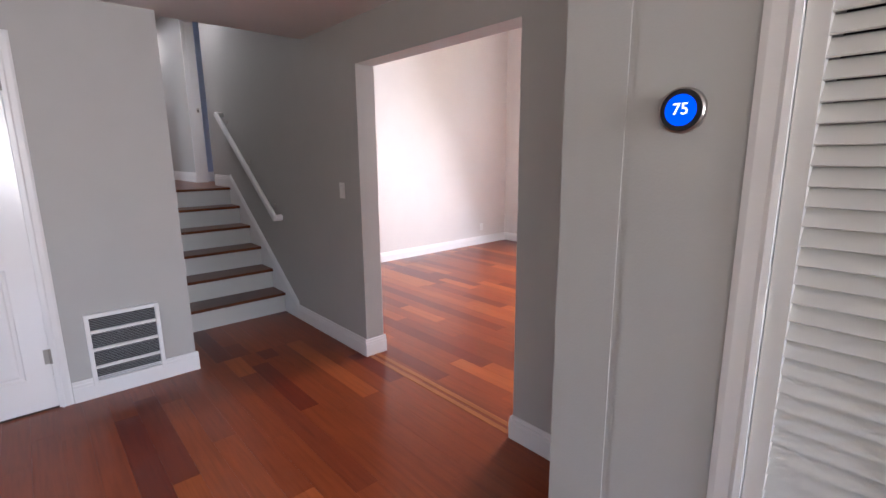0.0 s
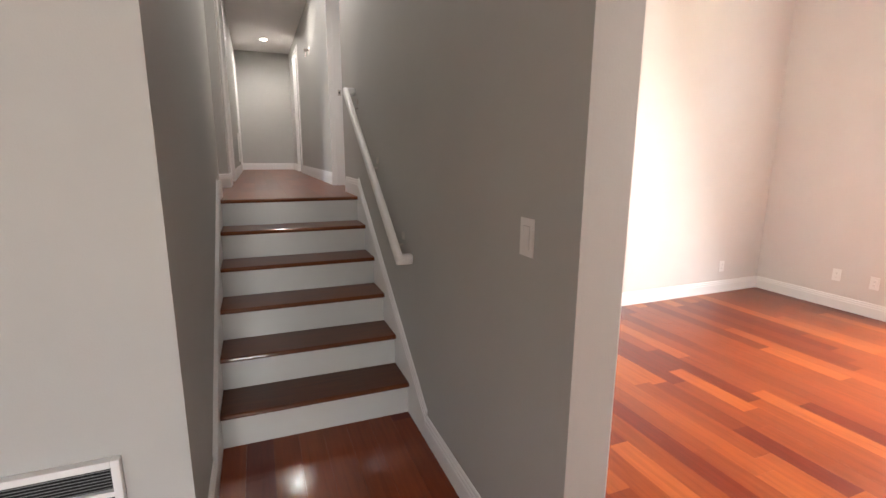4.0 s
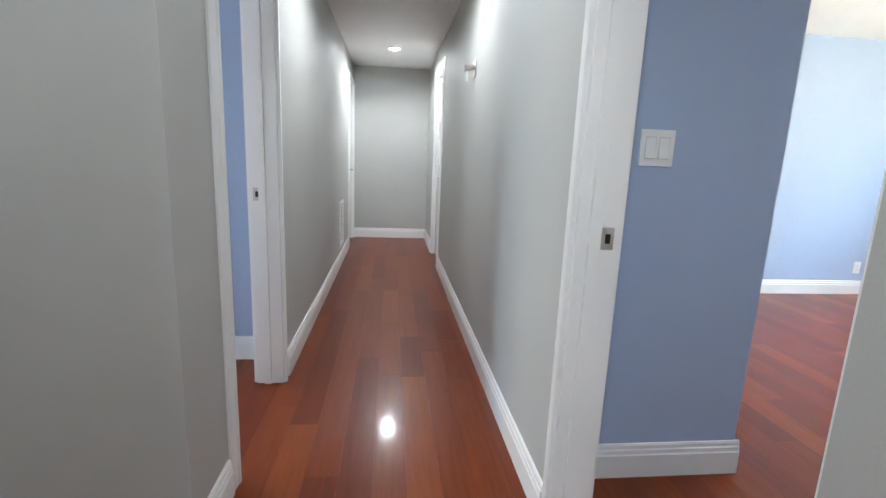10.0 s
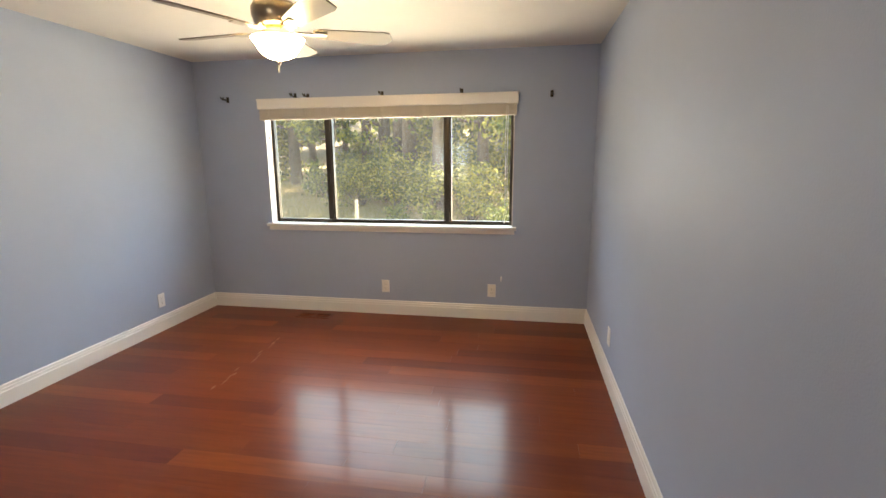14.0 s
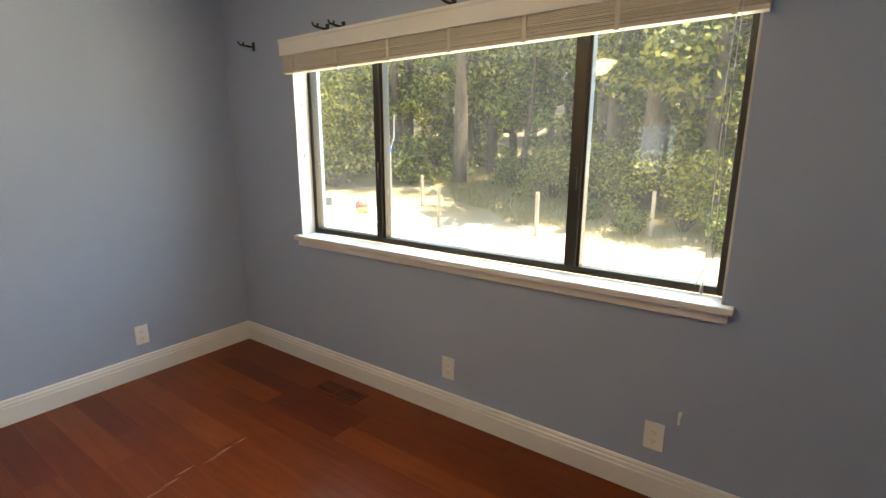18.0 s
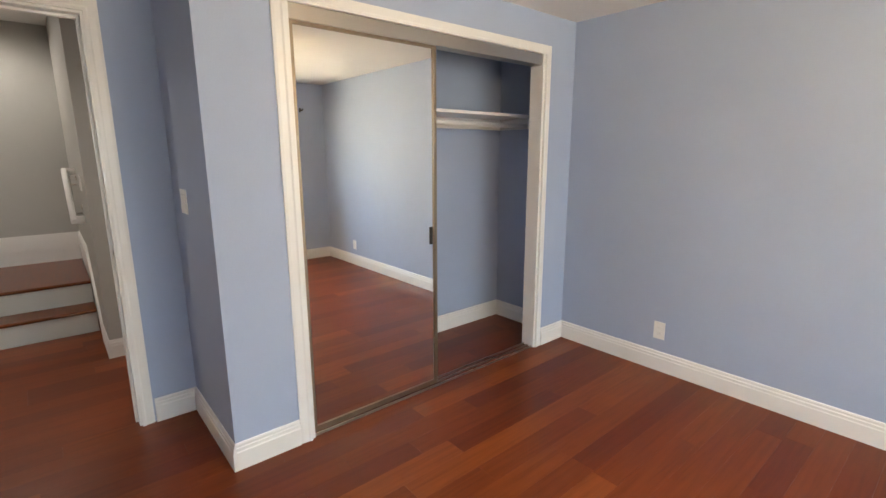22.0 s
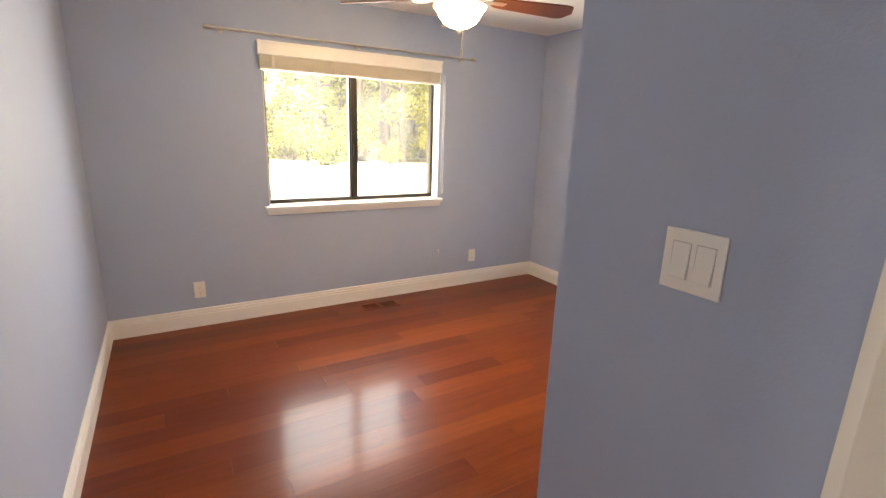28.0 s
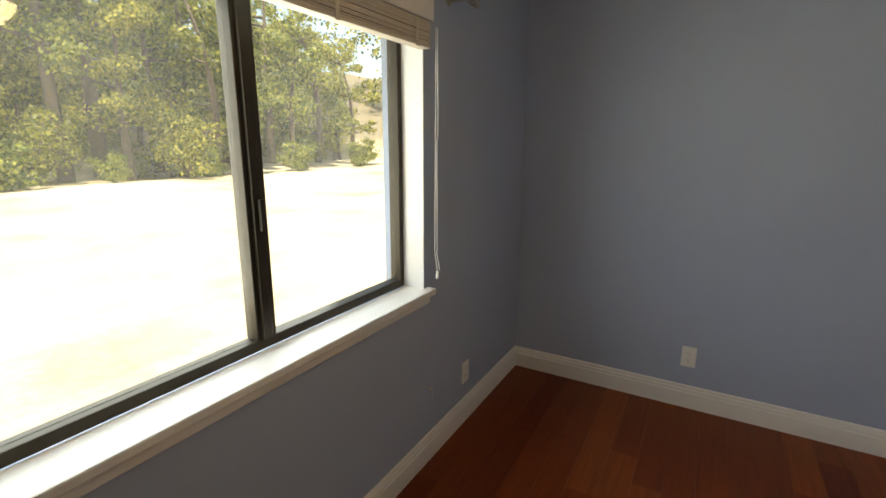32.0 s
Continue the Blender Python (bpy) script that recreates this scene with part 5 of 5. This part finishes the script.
def earth(nt, b):
    geo = nt.nodes.new("ShaderNodeNewGeometry")
    broad = node(nt, "ShaderNodeTexNoise", Scale=0.22, Detail=6.0, Roughness=0.6)
    fine = node(nt, "ShaderNodeTexNoise", Scale=9.0, Detail=5.0, Roughness=0.7)
    for n in (broad, fine):
        nt.links.new(geo.outputs["Position"], n.inputs["Vector"])
    c = ramp(nt, broad.outputs[0], [(0.3, (0.34, 0.28, 0.16)), (0.45, (0.52, 0.45, 0.32)), (0.7, (0.60, 0.54, 0.42))])
    c = mixed(nt, "MULTIPLY", 0.6, c, ramp(nt, fine.outputs[0], [(0.3, (0.6, 0.58, 0.5)), (0.7, (1.1, 1.08, 1.0))]))
    split = nt.nodes.new("ShaderNodeSeparateXYZ")
    nt.links.new(geo.outputs["Position"], split.inputs[0])
    straw = node(nt, "ShaderNodeMapRange", From_Min=16.0, From_Max=20.0)
    nt.links.new(split.outputs[0], straw.inputs[0])
    c = mixed(nt, "MIX", straw.outputs[0], c, ramp(nt, fine.outputs[0], [(0.3, (0.27, 0.19, 0.085)), (0.7, (0.50, 0.39, 0.19))]))
    litter = node(nt, "ShaderNodeMapRange", From_Min=1.2, From_Max=3.0)
    nt.links.new(split.outputs[2], litter.inputs[0])
    c = mixed(nt, "MIX", litter.outputs[0], c, ramp(nt, fine.outputs[0], [(0.35, (0.10, 0.085, 0.055)), (0.7, (0.26, 0.22, 0.15))]))
    nt.links.new(c, b.inputs["Base Color"])
    bump(nt, b, fine.outputs[0], 0.6, 0.05)


tagged(part("ground", ground_sheet(), mat("dry_grass_ground", (0.4, 0.33, 0.2), 0.95, build=earth), smooth=True), "dry straw-coloured grass and bare earth", "ground", kind="structure")


def leaf_green(dark, light):
    def build(nt, b):
        geo = nt.nodes.new("ShaderNodeNewGeometry")
        info = nt.nodes.new("ShaderNodeObjectInfo")
        c = ramp(nt, geo.outputs["Random Per Island"], [(0.0, dark), (0.5, tuple(p * 0.75 + q * 0.25 for p, q in zip(dark, light))), (1.0, light)])
        c = mixed(nt, "MULTIPLY", 0.5, c, ramp(nt, info.outputs["Random"], [(0, (0.75, 0.85, 0.8)), (1, (1.25, 1.15, 0.9))]))
        nt.links.new(c, b.inputs["Base Color"])
        thin = nt.nodes.new("ShaderNodeBsdfTranslucent")
        nt.links.new(c, thin.inputs[0])
        mix = nt.nodes.new("ShaderNodeMixShader")
        mix.inputs[0].default_value = 0.48
        nt.links.new(b.outputs[0], mix.inputs[1])
        nt.links.new(thin.outputs[0], mix.inputs[2])
        nt.links.new(mix.outputs[0], nt.nodes["Material Output"].inputs[0])
    return build


def bark_grain(nt, b):
    geo = nt.nodes.new("ShaderNodeNewGeometry")
    stretch = nt.nodes.new("ShaderNodeMapping")
    stretch.inputs["Scale"].default_value = (6, 6, 0.9)
    nt.links.new(geo.outputs["Position"], stretch.inputs[0])
    n = node(nt, "ShaderNodeTexNoise", Scale=3.0, Detail=6.0, Roughness=0.7)
    nt.links.new(stretch.outputs[0], n.inputs["Vector"])
    nt.links.new(ramp(nt, n.outputs[0], [(0.3, (0.045, 0.033, 0.025)), (0.7, (0.19, 0.14, 0.10))]), b.inputs["Base Color"])
    bump(nt, b, n.outputs[0], 0.8, 0.05)


BARK = mat("tree_bark", (0.15, 0.11, 0.08), 0.9, build=bark_grain)
LEAVES = [mat("oak_leaves", (0.08, 0.12, 0.03), 0.55, build=leaf_green((0.058, 0.080, 0.018), (0.52, 0.48, 0.10))),
          mat("laurel_leaves", (0.08, 0.12, 0.03), 0.45, build=leaf_green((0.045, 0.078, 0.020), (0.44, 0.45, 0.095)))]


def limb(bm, pts, r0, r1, n=8):
    """A tapering tube through the points."""
    rings = []
    for i, p in enumerate(pts):
        d = (pts[min(i + 1, len(pts) - 1)] - pts[max(i - 1, 0)]).normalized()
        a = d.orthogonal().normalized()
        b = d.cross(a)
        r = r0 + (r1 - r0) * i / (len(pts) - 1)
        rings.append([bm.verts.new(p + (a * math.cos(2 * math.pi * k / n) + b * math.sin(2 * math.pi * k / n)) * r) for k in range(n)])
    for a, b in zip(rings, rings[1:]):
        for k in range(n):
            bm.faces.new((a[k], a[(k + 1) % n], b[(k + 1) % n], b[k]))


def foliage(centres, per, spread, size, rng):
    """Many small leaves in loose clumps round the centres."""
    verts, faces = [], []
    for c in centres:
        s = spread * rng.uniform(0.6, 1.25)
        for _ in range(per):
            p = c + Vector((rng.gauss(0, s), rng.gauss(0, s), rng.gauss(0, s * 0.6)))
            up = ((p - c) / s * 0.5 + Vector((rng.gauss(0, 0.5), rng.gauss(0, 0.5), 0.5 + rng.gauss(0, 0.5)))).normalized()
            turn = rng.random() * 6.28
            a = up.orthogonal().normalized()
            a = a * math.cos(turn) + up.cross(a) * math.sin(turn)
            b = up.cross(a)
            l = size * rng.uniform(0.6, 1.3)
            k = len(verts)
            verts += [p - a * l, p + b * l * 0.6, p + a * l, p - b * l * 0.6]
            faces.append((k, k + 1, k + 2, k + 3))
    me = bpy.data.meshes.new("crown")
    me.from_pydata(verts, [], faces)
    return me


def tree_kind(seed, height, bare, label, material, lean=0.4):
    """A tree with a tapered trunk, limbs and a crown of loose leaf clumps."""
    rng = random.Random(seed)
    t = thing("tree", label, "tree", (0, 0, -200 - 40 * seed), group="trees round the yard")
    bm = bmesh.new()
    trunk = [Vector((0, 0, -0.3))]
    for i in range(1, 8):
        s = i / 7
        trunk.append(Vector((math.sin(s * 2.1 + seed) * lean * s, math.cos(s * 1.7 + seed) * lean * s, height * 0.9 * s)))
    limb(bm, trunk, height * 0.026, 0.035, 10)
    centres = []
    for i in range(15):
        s = rng.uniform(bare, 0.98)
        base = trunk[min(6, int(s * 7))].lerp(trunk[min(7, int(s * 7) + 1)], (s * 7) % 1)
        a = rng.random() * 6.28
        reach = height * rng.uniform(0.14, 0.27) * (1.15 - 0.55 * s)
        tip = base + Vector((math.cos(a) * reach, math.sin(a) * reach, reach * rng.uniform(0.1, 0.6)))
        mid = base.lerp(tip, 0.5) + Vector((0, 0, -0.1 * reach))
        limb(bm, [base, mid, tip], height * 0.008, 0.012, 6)
        centres += [base.lerp(tip, f) + Vector((rng.gauss(0, 0.3), rng.gauss(0, 0.3), rng.gauss(0, 0.3))) for f in (0.45, 0.7, 0.9, 1.05)]
    part("trunk", bm, BARK, t, "rough grey-brown trunk with limbs", True)
    me = foliage(centres, 110, height * 0.030, 0.14, rng)
    me.materials.append(material)
    crown = new("crown", me)
    crown.parent = t
    return t


def bush_kind(seed, size, material):
    rng = random.Random(seed)
    t = thing("bush", "leafy green shrub at the edge of the woods", "bush", (0, 0, -300 - 20 * seed), group="shrubs at the wood's edge")
    bm = bmesh.new()
    centres = []
    for i in range(16):
        a, r = rng.random() * 6.28, size * rng.uniform(0.1, 0.8)
        tip = Vector((math.cos(a) * r, math.sin(a) * r, size * rng.uniform(0.25, 1.25)))
        limb(bm, [Vector((0, 0, -0.1)), tip * 0.5 + Vector((0, 0, 0.1)), tip], 0.03, 0.008, 5)
        centres += [tip, tip * 0.75]
    part("stem", bm, BARK, t)
    me = foliage(centres, 80, size * 0.16, 0.09, rng)
    me.materials.append(material)
    part_ob = new("foliage", me)
    part_ob.parent = t
    return t


kinds = [tree_kind(1, 13, 0.25, "tall oak with a loose green crown", LEAVES[0]), tree_kind(2, 16, 0.35, "tall slender pine-like tree in the woods", LEAVES[1], 0.2),
         tree_kind(3, 10, 0.15, "broad leafy tree at the edge of the yard", LEAVES[1], 0.8), tree_kind(4, 12, 0.2, "leaning oak with sunlit leaves", LEAVES[0], 1.6)]
shrubs = [bush_kind(5, 1.5, LEAVES[1]), bush_kind(6, 2.3, LEAVES[0])]
planted = []


def plant(kind, x, y, scale):
    m = Matrix.Translation((x, y, ground_height(x, y) - 0.05)) @ pose(0, 0, 0, 0, 0, (x * 37 + y * 61) % 360)
    ob = copy_thing(kind, m)
    ob.scale = (scale, scale, scale)
    planted.append((x, y))
    return ob


rng = random.Random(11)
for count, x0, x1, y0, y1, gap in ((74, 24, 46, -14, 48, 2.4), (74, -54, -33, -8, 50, 2.4), (20, 18, 34, -26, -6, 3.6)):
    made = 0
    for _ in range(2000):
        x, y = rng.uniform(x0, x1), rng.uniform(y0, y1)
        if x < -20 and abs(y - 7 + 0.2 * x) < 3.2:     # the drive leaves through a gap in the woods
            continue
        if made < count and all((x - a) ** 2 + (y - b) ** 2 > gap * gap for a, b in planted):
            plant(rng.choice(kinds), x, y, rng.uniform(0.8, 1.25))
            made += 1
for count, x0, x1, y0, y1 in ((80, 21, 36, -10, 46), (80, -46, -31, -6, 46), (10, 16, 24, -18, -4)):
    for _ in range(count):
        plant(rng.choice(shrubs), rng.uniform(x0, x1), rng.uniform(y0, y1), rng.uniform(0.7, 1.4))
for k, x, y, s in ((0, 21.5, 7.6, 0.9), (2, 19.6, 5.4, 0.75), (3, 22.6, 3.2, 1.0), (2, 23.5, 9.6, 0.9), (0, 19.0, 2.0, 0.8), (1, 25.0, 12.0, 0.9), (2, 24.6, 15.6, 0.8)):
    plant(kinds[k], x, y, s)
for k, x, y, s in ((0, 17.2, 6.6, 0.6), (1, 18.6, 7.8, 0.75), (0, 18.3, 4.1, 0.8), (1, 20.3, 9.4, 0.7), (0, 16.7, 4.8, 0.45), (0, 17.9, 8.9, 0.4), (1, 21.8, 11.4, 0.8), (0, 19.2, 10.7, 0.4)):
    plant(shrubs[k], x, y, s)
for x, y in ((21.0, 9.3), (23.6, 11.2)):
    plant(kinds[1], x, y, 0.85)
plant(kinds[2], -17.5, 8.2, 0.62)
plant(shrubs[1], -16.5, 7.0, 1.1)
for k in kinds + shrubs:
    for o in [k, *k.children_recursive]:
        bpy.data.objects.remove(o)

# woods on the slopes behind, too far off to tell one tree from the next
rng = random.Random(21)
for side, label in ((1, "hazy green woods on the slope behind the yard"), (-1, "sunlit woods on the slope behind the drive")):
    clumps = []
    for _ in range(850 if side > 0 else 520):
        x, y = side * rng.uniform(48, 70), rng.uniform(-45, 80)
        if x < 0 and abs(y - 7 + 0.2 * x) < 3.6:
            continue
        clumps.append(Vector((x, y, ground_height(x, y) + 15 * rng.random() ** 1.2)))
    me = foliage(clumps, 46, 0.85, 0.34, rng)
    me.materials.append(LEAVES[0])
    tagged(new("far_woods", me), label, "woods", kind="stuff")

# trampoline with its net poles
GALV = mat("galvanised_steel", (0.5, 0.5, 0.5), 0.4, 0.9)
BLUEPAD = mat("blue_vinyl_padding", (0.03, 0.12, 0.55), 0.4)
MAT_ = mat("black_mesh_mat", (0.02, 0.02, 0.022), 0.8)
TX, TY, TR, TZ = 11.56, 14.37, 1.75, 0.95
tp = thing("trampoline", "round trampoline with a pad coloured pale for glare, leaning poles and a slack net", "trampoline", (TX, TY, 0))
bm = bmesh.new()
lathe(bm, [(TR - 0.2, TZ), (TR - 0.2, TZ + 0.02), (TR, TZ + 0.02), (TR, TZ - 0.01), (TR - 0.2, TZ)], n=40)
# pad and skirt: sun glare is put into this pale colour
GLAREPALE = mat("glare_pale_pad", (0.62, 0.64, 0.66), 0.6, build=paint((0.62, 0.64, 0.66), 0.6, 0.2, 0.2))
part("pad", bm, GLAREPALE, tp, "edge pad coloured white for sun glare")
# the bed's light grey paints in the sun's sheen on it
part("bed", lathe(bmesh.new(), [(0.0, TZ - 0.03), (TR - 0.2, TZ)], n=40), mat("glare_grey_mat", (0.34, 0.34, 0.35), 0.55), tp, "jumping mat coloured grey for sun glare")
part("skirt", lathe(bmesh.new(), [(TR - 0.05, TZ - 0.02), (TR - 0.02, TZ - 0.3), (TR - 0.25, TZ - 0.32)], n=40), GLAREPALE, tp)


def rim(deg, z, r=TR):
    return Vector((math.cos(radians(deg)) * r, math.sin(radians(deg)) * r, z))


for i in range(6):
    part("leg", cyl(bmesh.new(), rim(60 * i - 7, -0.1, TR - 0.1), rim(60 * i - 7, TZ, TR - 0.05), 0.022, n=10), GALV, tp)
bm = bmesh.new()
limb(bm, [rim(-7, 0.3), rim(-7, 1.9), rim(-2, 2.45, TR + 0.14), rim(-2, 3.22, TR + 0.22)], 0.024, 0.024, 10)
pole = part("net_pole", bm, GALV, tp, "bent galvanised net pole")
part("pole_cap", lathe(bmesh.new(), [(0.0, 0.1), (0.045, 0.09), (0.055, 0.04), (0.045, -0.06), (0.0, -0.06)], rim(-2, 3.23, TR + 0.22), 14), BLUEPAD, pole, "blue foam pole cap", True)
padded = part("padded_pole", cyl(bmesh.new(), rim(53, 1.62), rim(53, 2.26), 0.06, n=14), BLUEPAD, tp, "short pole in blue foam padding")
for v in (46, 60):
    part("strut", cyl(bmesh.new(), rim(53, 1.66), rim(v, TZ - 0.1, TR + 0.06), 0.022, n=10), BLUEPAD, padded)
for a, b, top_a, top_b in ((-7, 53, 1.5, 2.2), (53, 113, 2.2, 2.25), (113, 173, 2.25, 2.2)):
    edge = lambda f: top_a + (top_b - top_a) * f - 0.7 * f * (1 - f)
    bm = bmesh.new()
    for j in range(45):
        f = j / 44
        limb(bm, [rim(a, TZ).lerp(rim(b, TZ), f), rim(a, 0).lerp(rim(b, 0), f) + Vector((0, 0, edge(f)))], 0.0016, 0.0016, 3)
    for j in range(24):
        limb(bm, [rim(a, 0).lerp(rim(b, 0), f) + Vector((0, 0, TZ + j / 23 * (edge(f) - TZ))) for f in (0, 0.2, 0.4, 0.6, 0.8, 1)], 0.0016, 0.0016, 3)
    part("net", bm, MAT_, tp, "slack black safety net")
    bm = bmesh.new()
    limb(bm, [rim(a, 0).lerp(rim(b, 0), f) + Vector((0, 0, edge(f))) for f in (0, 0.2, 0.4, 0.6, 0.8, 1)], 0.008, 0.008, 5)
    part("net_rope", bm, MAT_, tp, "sagging black net rope")
hem = bmesh.new()
lathe(hem, [(TR - 0.03, TZ + 0.02), (TR - 0.034, TZ + 0.24), (TR - 0.038, TZ + 0.24), (TR - 0.036, TZ + 0.02), (TR - 0.03, TZ + 0.02)], n=48)
bmesh.ops.delete(hem, geom=[f for f in hem.faces if not 40 < math.degrees(math.atan2(f.calc_center_median().y, f.calc_center_median().x)) % 360 < 190], context="FACES")
part("net_hem", hem, mat("dark_grey_net_hem", (0.10, 0.10, 0.105), 0.7), tp, "dark grey hem along the foot of the net")
lean = thing("yard_pole", "thin galvanised pole with a blue clip standing in the yard", "pole", (14.7, 14.9, ground_height(14.7, 14.9)))
bm = bmesh.new()
limb(bm, [Vector((0, 0, -0.2)), Vector((0.02, 0.02, 2.45)), Vector((0.1, -0.05, 2.75)), Vector((0.12, -0.06, 3.4))], 0.022, 0.018, 10)
part("shaft", bm, GALV, lean)
part("clip", lathe(bmesh.new(), [(0.0, 0.07), (0.04, 0.06), (0.05, 0.0), (0.04, -0.06), (0.0, -0.07)], (0.02, 0.02, 2.45), 14), BLUEPAD, lean, "blue plastic clip", True)
toy = thing("play_ring", "small yellow toy ring lying on the trampoline", "toy", (TX + 0.95, TY - 0.5, TZ + 0.02))
part("ring", lathe(bmesh.new(), [(0.1 + 0.05 * math.cos(a), 0.05 + 0.05 * math.sin(a)) for a in [math.pi * i / 6 for i in range(13)]], n=24), mat("yellow_toy_plastic", (0.75, 0.5, 0.06), 0.4), toy, "", True)
ball = thing("play_ball", "faded red ball lying on the trampoline", "ball", (TX + 1.2, TY - 0.2, TZ + 0.14))
part("ball", lathe(bmesh.new(), [(0.16 * math.sin(math.pi * i / 10), -0.16 * math.cos(math.pi * i / 10)) for i in range(11)], n=20), mat("faded_red_rubber", (0.55, 0.12, 0.1), 0.5), ball, "", True)

# wire fence posts along the wood's edge
POST = mat("weathered_post", (0.42, 0.36, 0.27), 0.9, build=paint((0.42, 0.36, 0.27), 0.9, 0.5, 0.2))
for x, y in ((16.8, 11.3), (17.6, 8.4), (18.3, 5.6), (16.5, 14.5), (19.4, 17.4), (20.4, 20.3), (18.8, 3.0)):
    z = ground_height(x, y)
    p = thing("fence_post", "weathered wooden fence post in dry grass", "post", (x, y, z), group="fence posts")
    part("post", box(bmesh.new(), -0.045, -0.045, -0.2, 0.045, 0.045, 1.25, bevel=0.008), POST, p)

# dry grass tufts, too many to count
verts, faces = [], []
rng = random.Random(3)
for _ in range(46000):
    x, y = rng.uniform(14.5, 30), rng.uniform(-2, 26)
    if x < max(15.2, 9.6 + 0.69 * y) + 1.2 * noise.noise(Vector((y * 0.7, x * 0.3, 9))):
        continue
    z = ground_height(x, y)
    a, l = rng.random() * 6.28, rng.uniform(0.12, 0.36) * (1.8 if x < 18 and rng.random() < 0.3 else 1)
    k = len(verts)
    verts += [(x - 0.016, y, z), (x + 0.016, y, z), (x + math.cos(a) * l * 0.4, y + math.sin(a) * l * 0.4, z + l)]
    faces.append((k, k + 1, k + 2))
me = bpy.data.meshes.new("dry_grass")
me.from_pydata(verts, [], faces)
me.materials.append(mat("straw_blades", (0.45, 0.38, 0.18), 0.8, build=leaf_green((0.28, 0.24, 0.09), (0.55, 0.46, 0.22))))
tagged(new("dry_grass", me), "dry yellow grass standing in tufts", "grass", kind="stuff")

# deck railing outside the tall window
dr = thing("deck_railing", "white wooden deck railing outside the tall window", "railing", (8.6, 2.2, 0))
for i in range(5):
    part("post", box(bmesh.new(), -0.04, -2.4 + i * 1.2 - 0.04, -0.1, 0.04, -2.4 + i * 1.2 + 0.04, 1.02, bevel=0.004), WHITE, dr)
for z in (0.95, 0.78, 0.61, 0.44):
    part("rail", box(bmesh.new(), -0.065, -2.5, z, -0.041, 2.5, z + 0.1, bevel=0.004), WHITE, dr)
part("deck_board", boxes((-2.3, -2.6, -0.12, 0.1, 2.6, -0.06)), mat("pale_deck_boards", (0.5, 0.45, 0.38), 0.7), dr)

# unseen roof slabs with eaves, added to keep the sun off the windows
structure("roof_east", boxes((SR, 4.4, CEIL_UP + 0.2, B1E + 0.75, 12.4, CEIL_UP + 0.32)), CEILING, "unseen roof slab added to shade the windows", "roof")
structure("roof_west", boxes((B2W - 0.75, NORTH_Y + 0.1, CEIL_UP + 0.2, SL - 0.15, 12.4, CEIL_UP + 0.32)), CEILING, "unseen roof slab added to shade the windows", "roof")
structure("roof_living", boxes((SR, -2.8, 4.45, LIVE + 0.75, 4.9, 4.55)), CEILING, "unseen roof slab added to shade the windows", "roof")


# ---- floor boards ----
BOARD = {}


def lay(floor, x0, x1, y0, y1, z, seed, material=FLOORWOOD, width=0.121):
    """Lays boards that run along y, in rows with staggered joints, on the floor given."""
    if material not in BOARD:
        bm = bmesh.new()
        c, h = 0.0022, 0.005
        lo = [bm.verts.new(p) for p in ((c, 0.0004, -h), (1 - c, 0.0004, -h), (1 - c, 0.9996, -h), (c, 0.9996, -h))]
        hi = [bm.verts.new(p) for p in ((c, 0.0004, 0), (1 - c, 0.0004, 0), (1 - c, 0.9996, 0), (c, 0.9996, 0))]
        bm.faces.new(hi)
        for i in range(4):
            bm.faces.new((lo[i], lo[(i + 1) % 4], hi[(i + 1) % 4], hi[i]))
        BOARD[material] = mesh("floor_board", bm, material)
    rng = random.Random(seed)
    n = max(1, round((x1 - x0) / width))
    w = (x1 - x0) / n
    for i in range(n):
        y = y0 - rng.random() * 0.9
        while y < y1 - 0.01:
            length = rng.choice((0.55, 0.8, 1.0, 1.25, 1.5, 1.8))
            a, b = max(y, y0), min(y + length, y1)
            y += length
            if b - a < 0.02:
                continue
            ob = new("floor_board", BOARD[material])
            ob.parent = floor
            ob.location = (x0 + i * w, a, z)
            ob.scale = (w, b - a, 1)


low = bpy.data.objects["floor_lower"]
top = bpy.data.objects["floor_upper"]
lay(low, -1.6, SR, -1.6, VENT_Y, 0, 1, LITWOOD)
lay(low, SL, SR, VENT_Y, S0 + RUN + 0.03, 0, 2, LITWOOD)
lay(low, SR, LIVE, -0.6, LIVN, 0, 3, LITWOOD)
lay(top, SL, HR + 0.06, S0 + 6 * RUN + 0.08, HALL_END, UP, 4)
lay(top, -0.09, SL, PANEL_Y, NORTH_Y, UP, 5)
lay(top, HR + 0.06, B1E, B1S, B1N, UP, 7)
lay(top, B2W, SL, B2S, B2N, UP, 9)
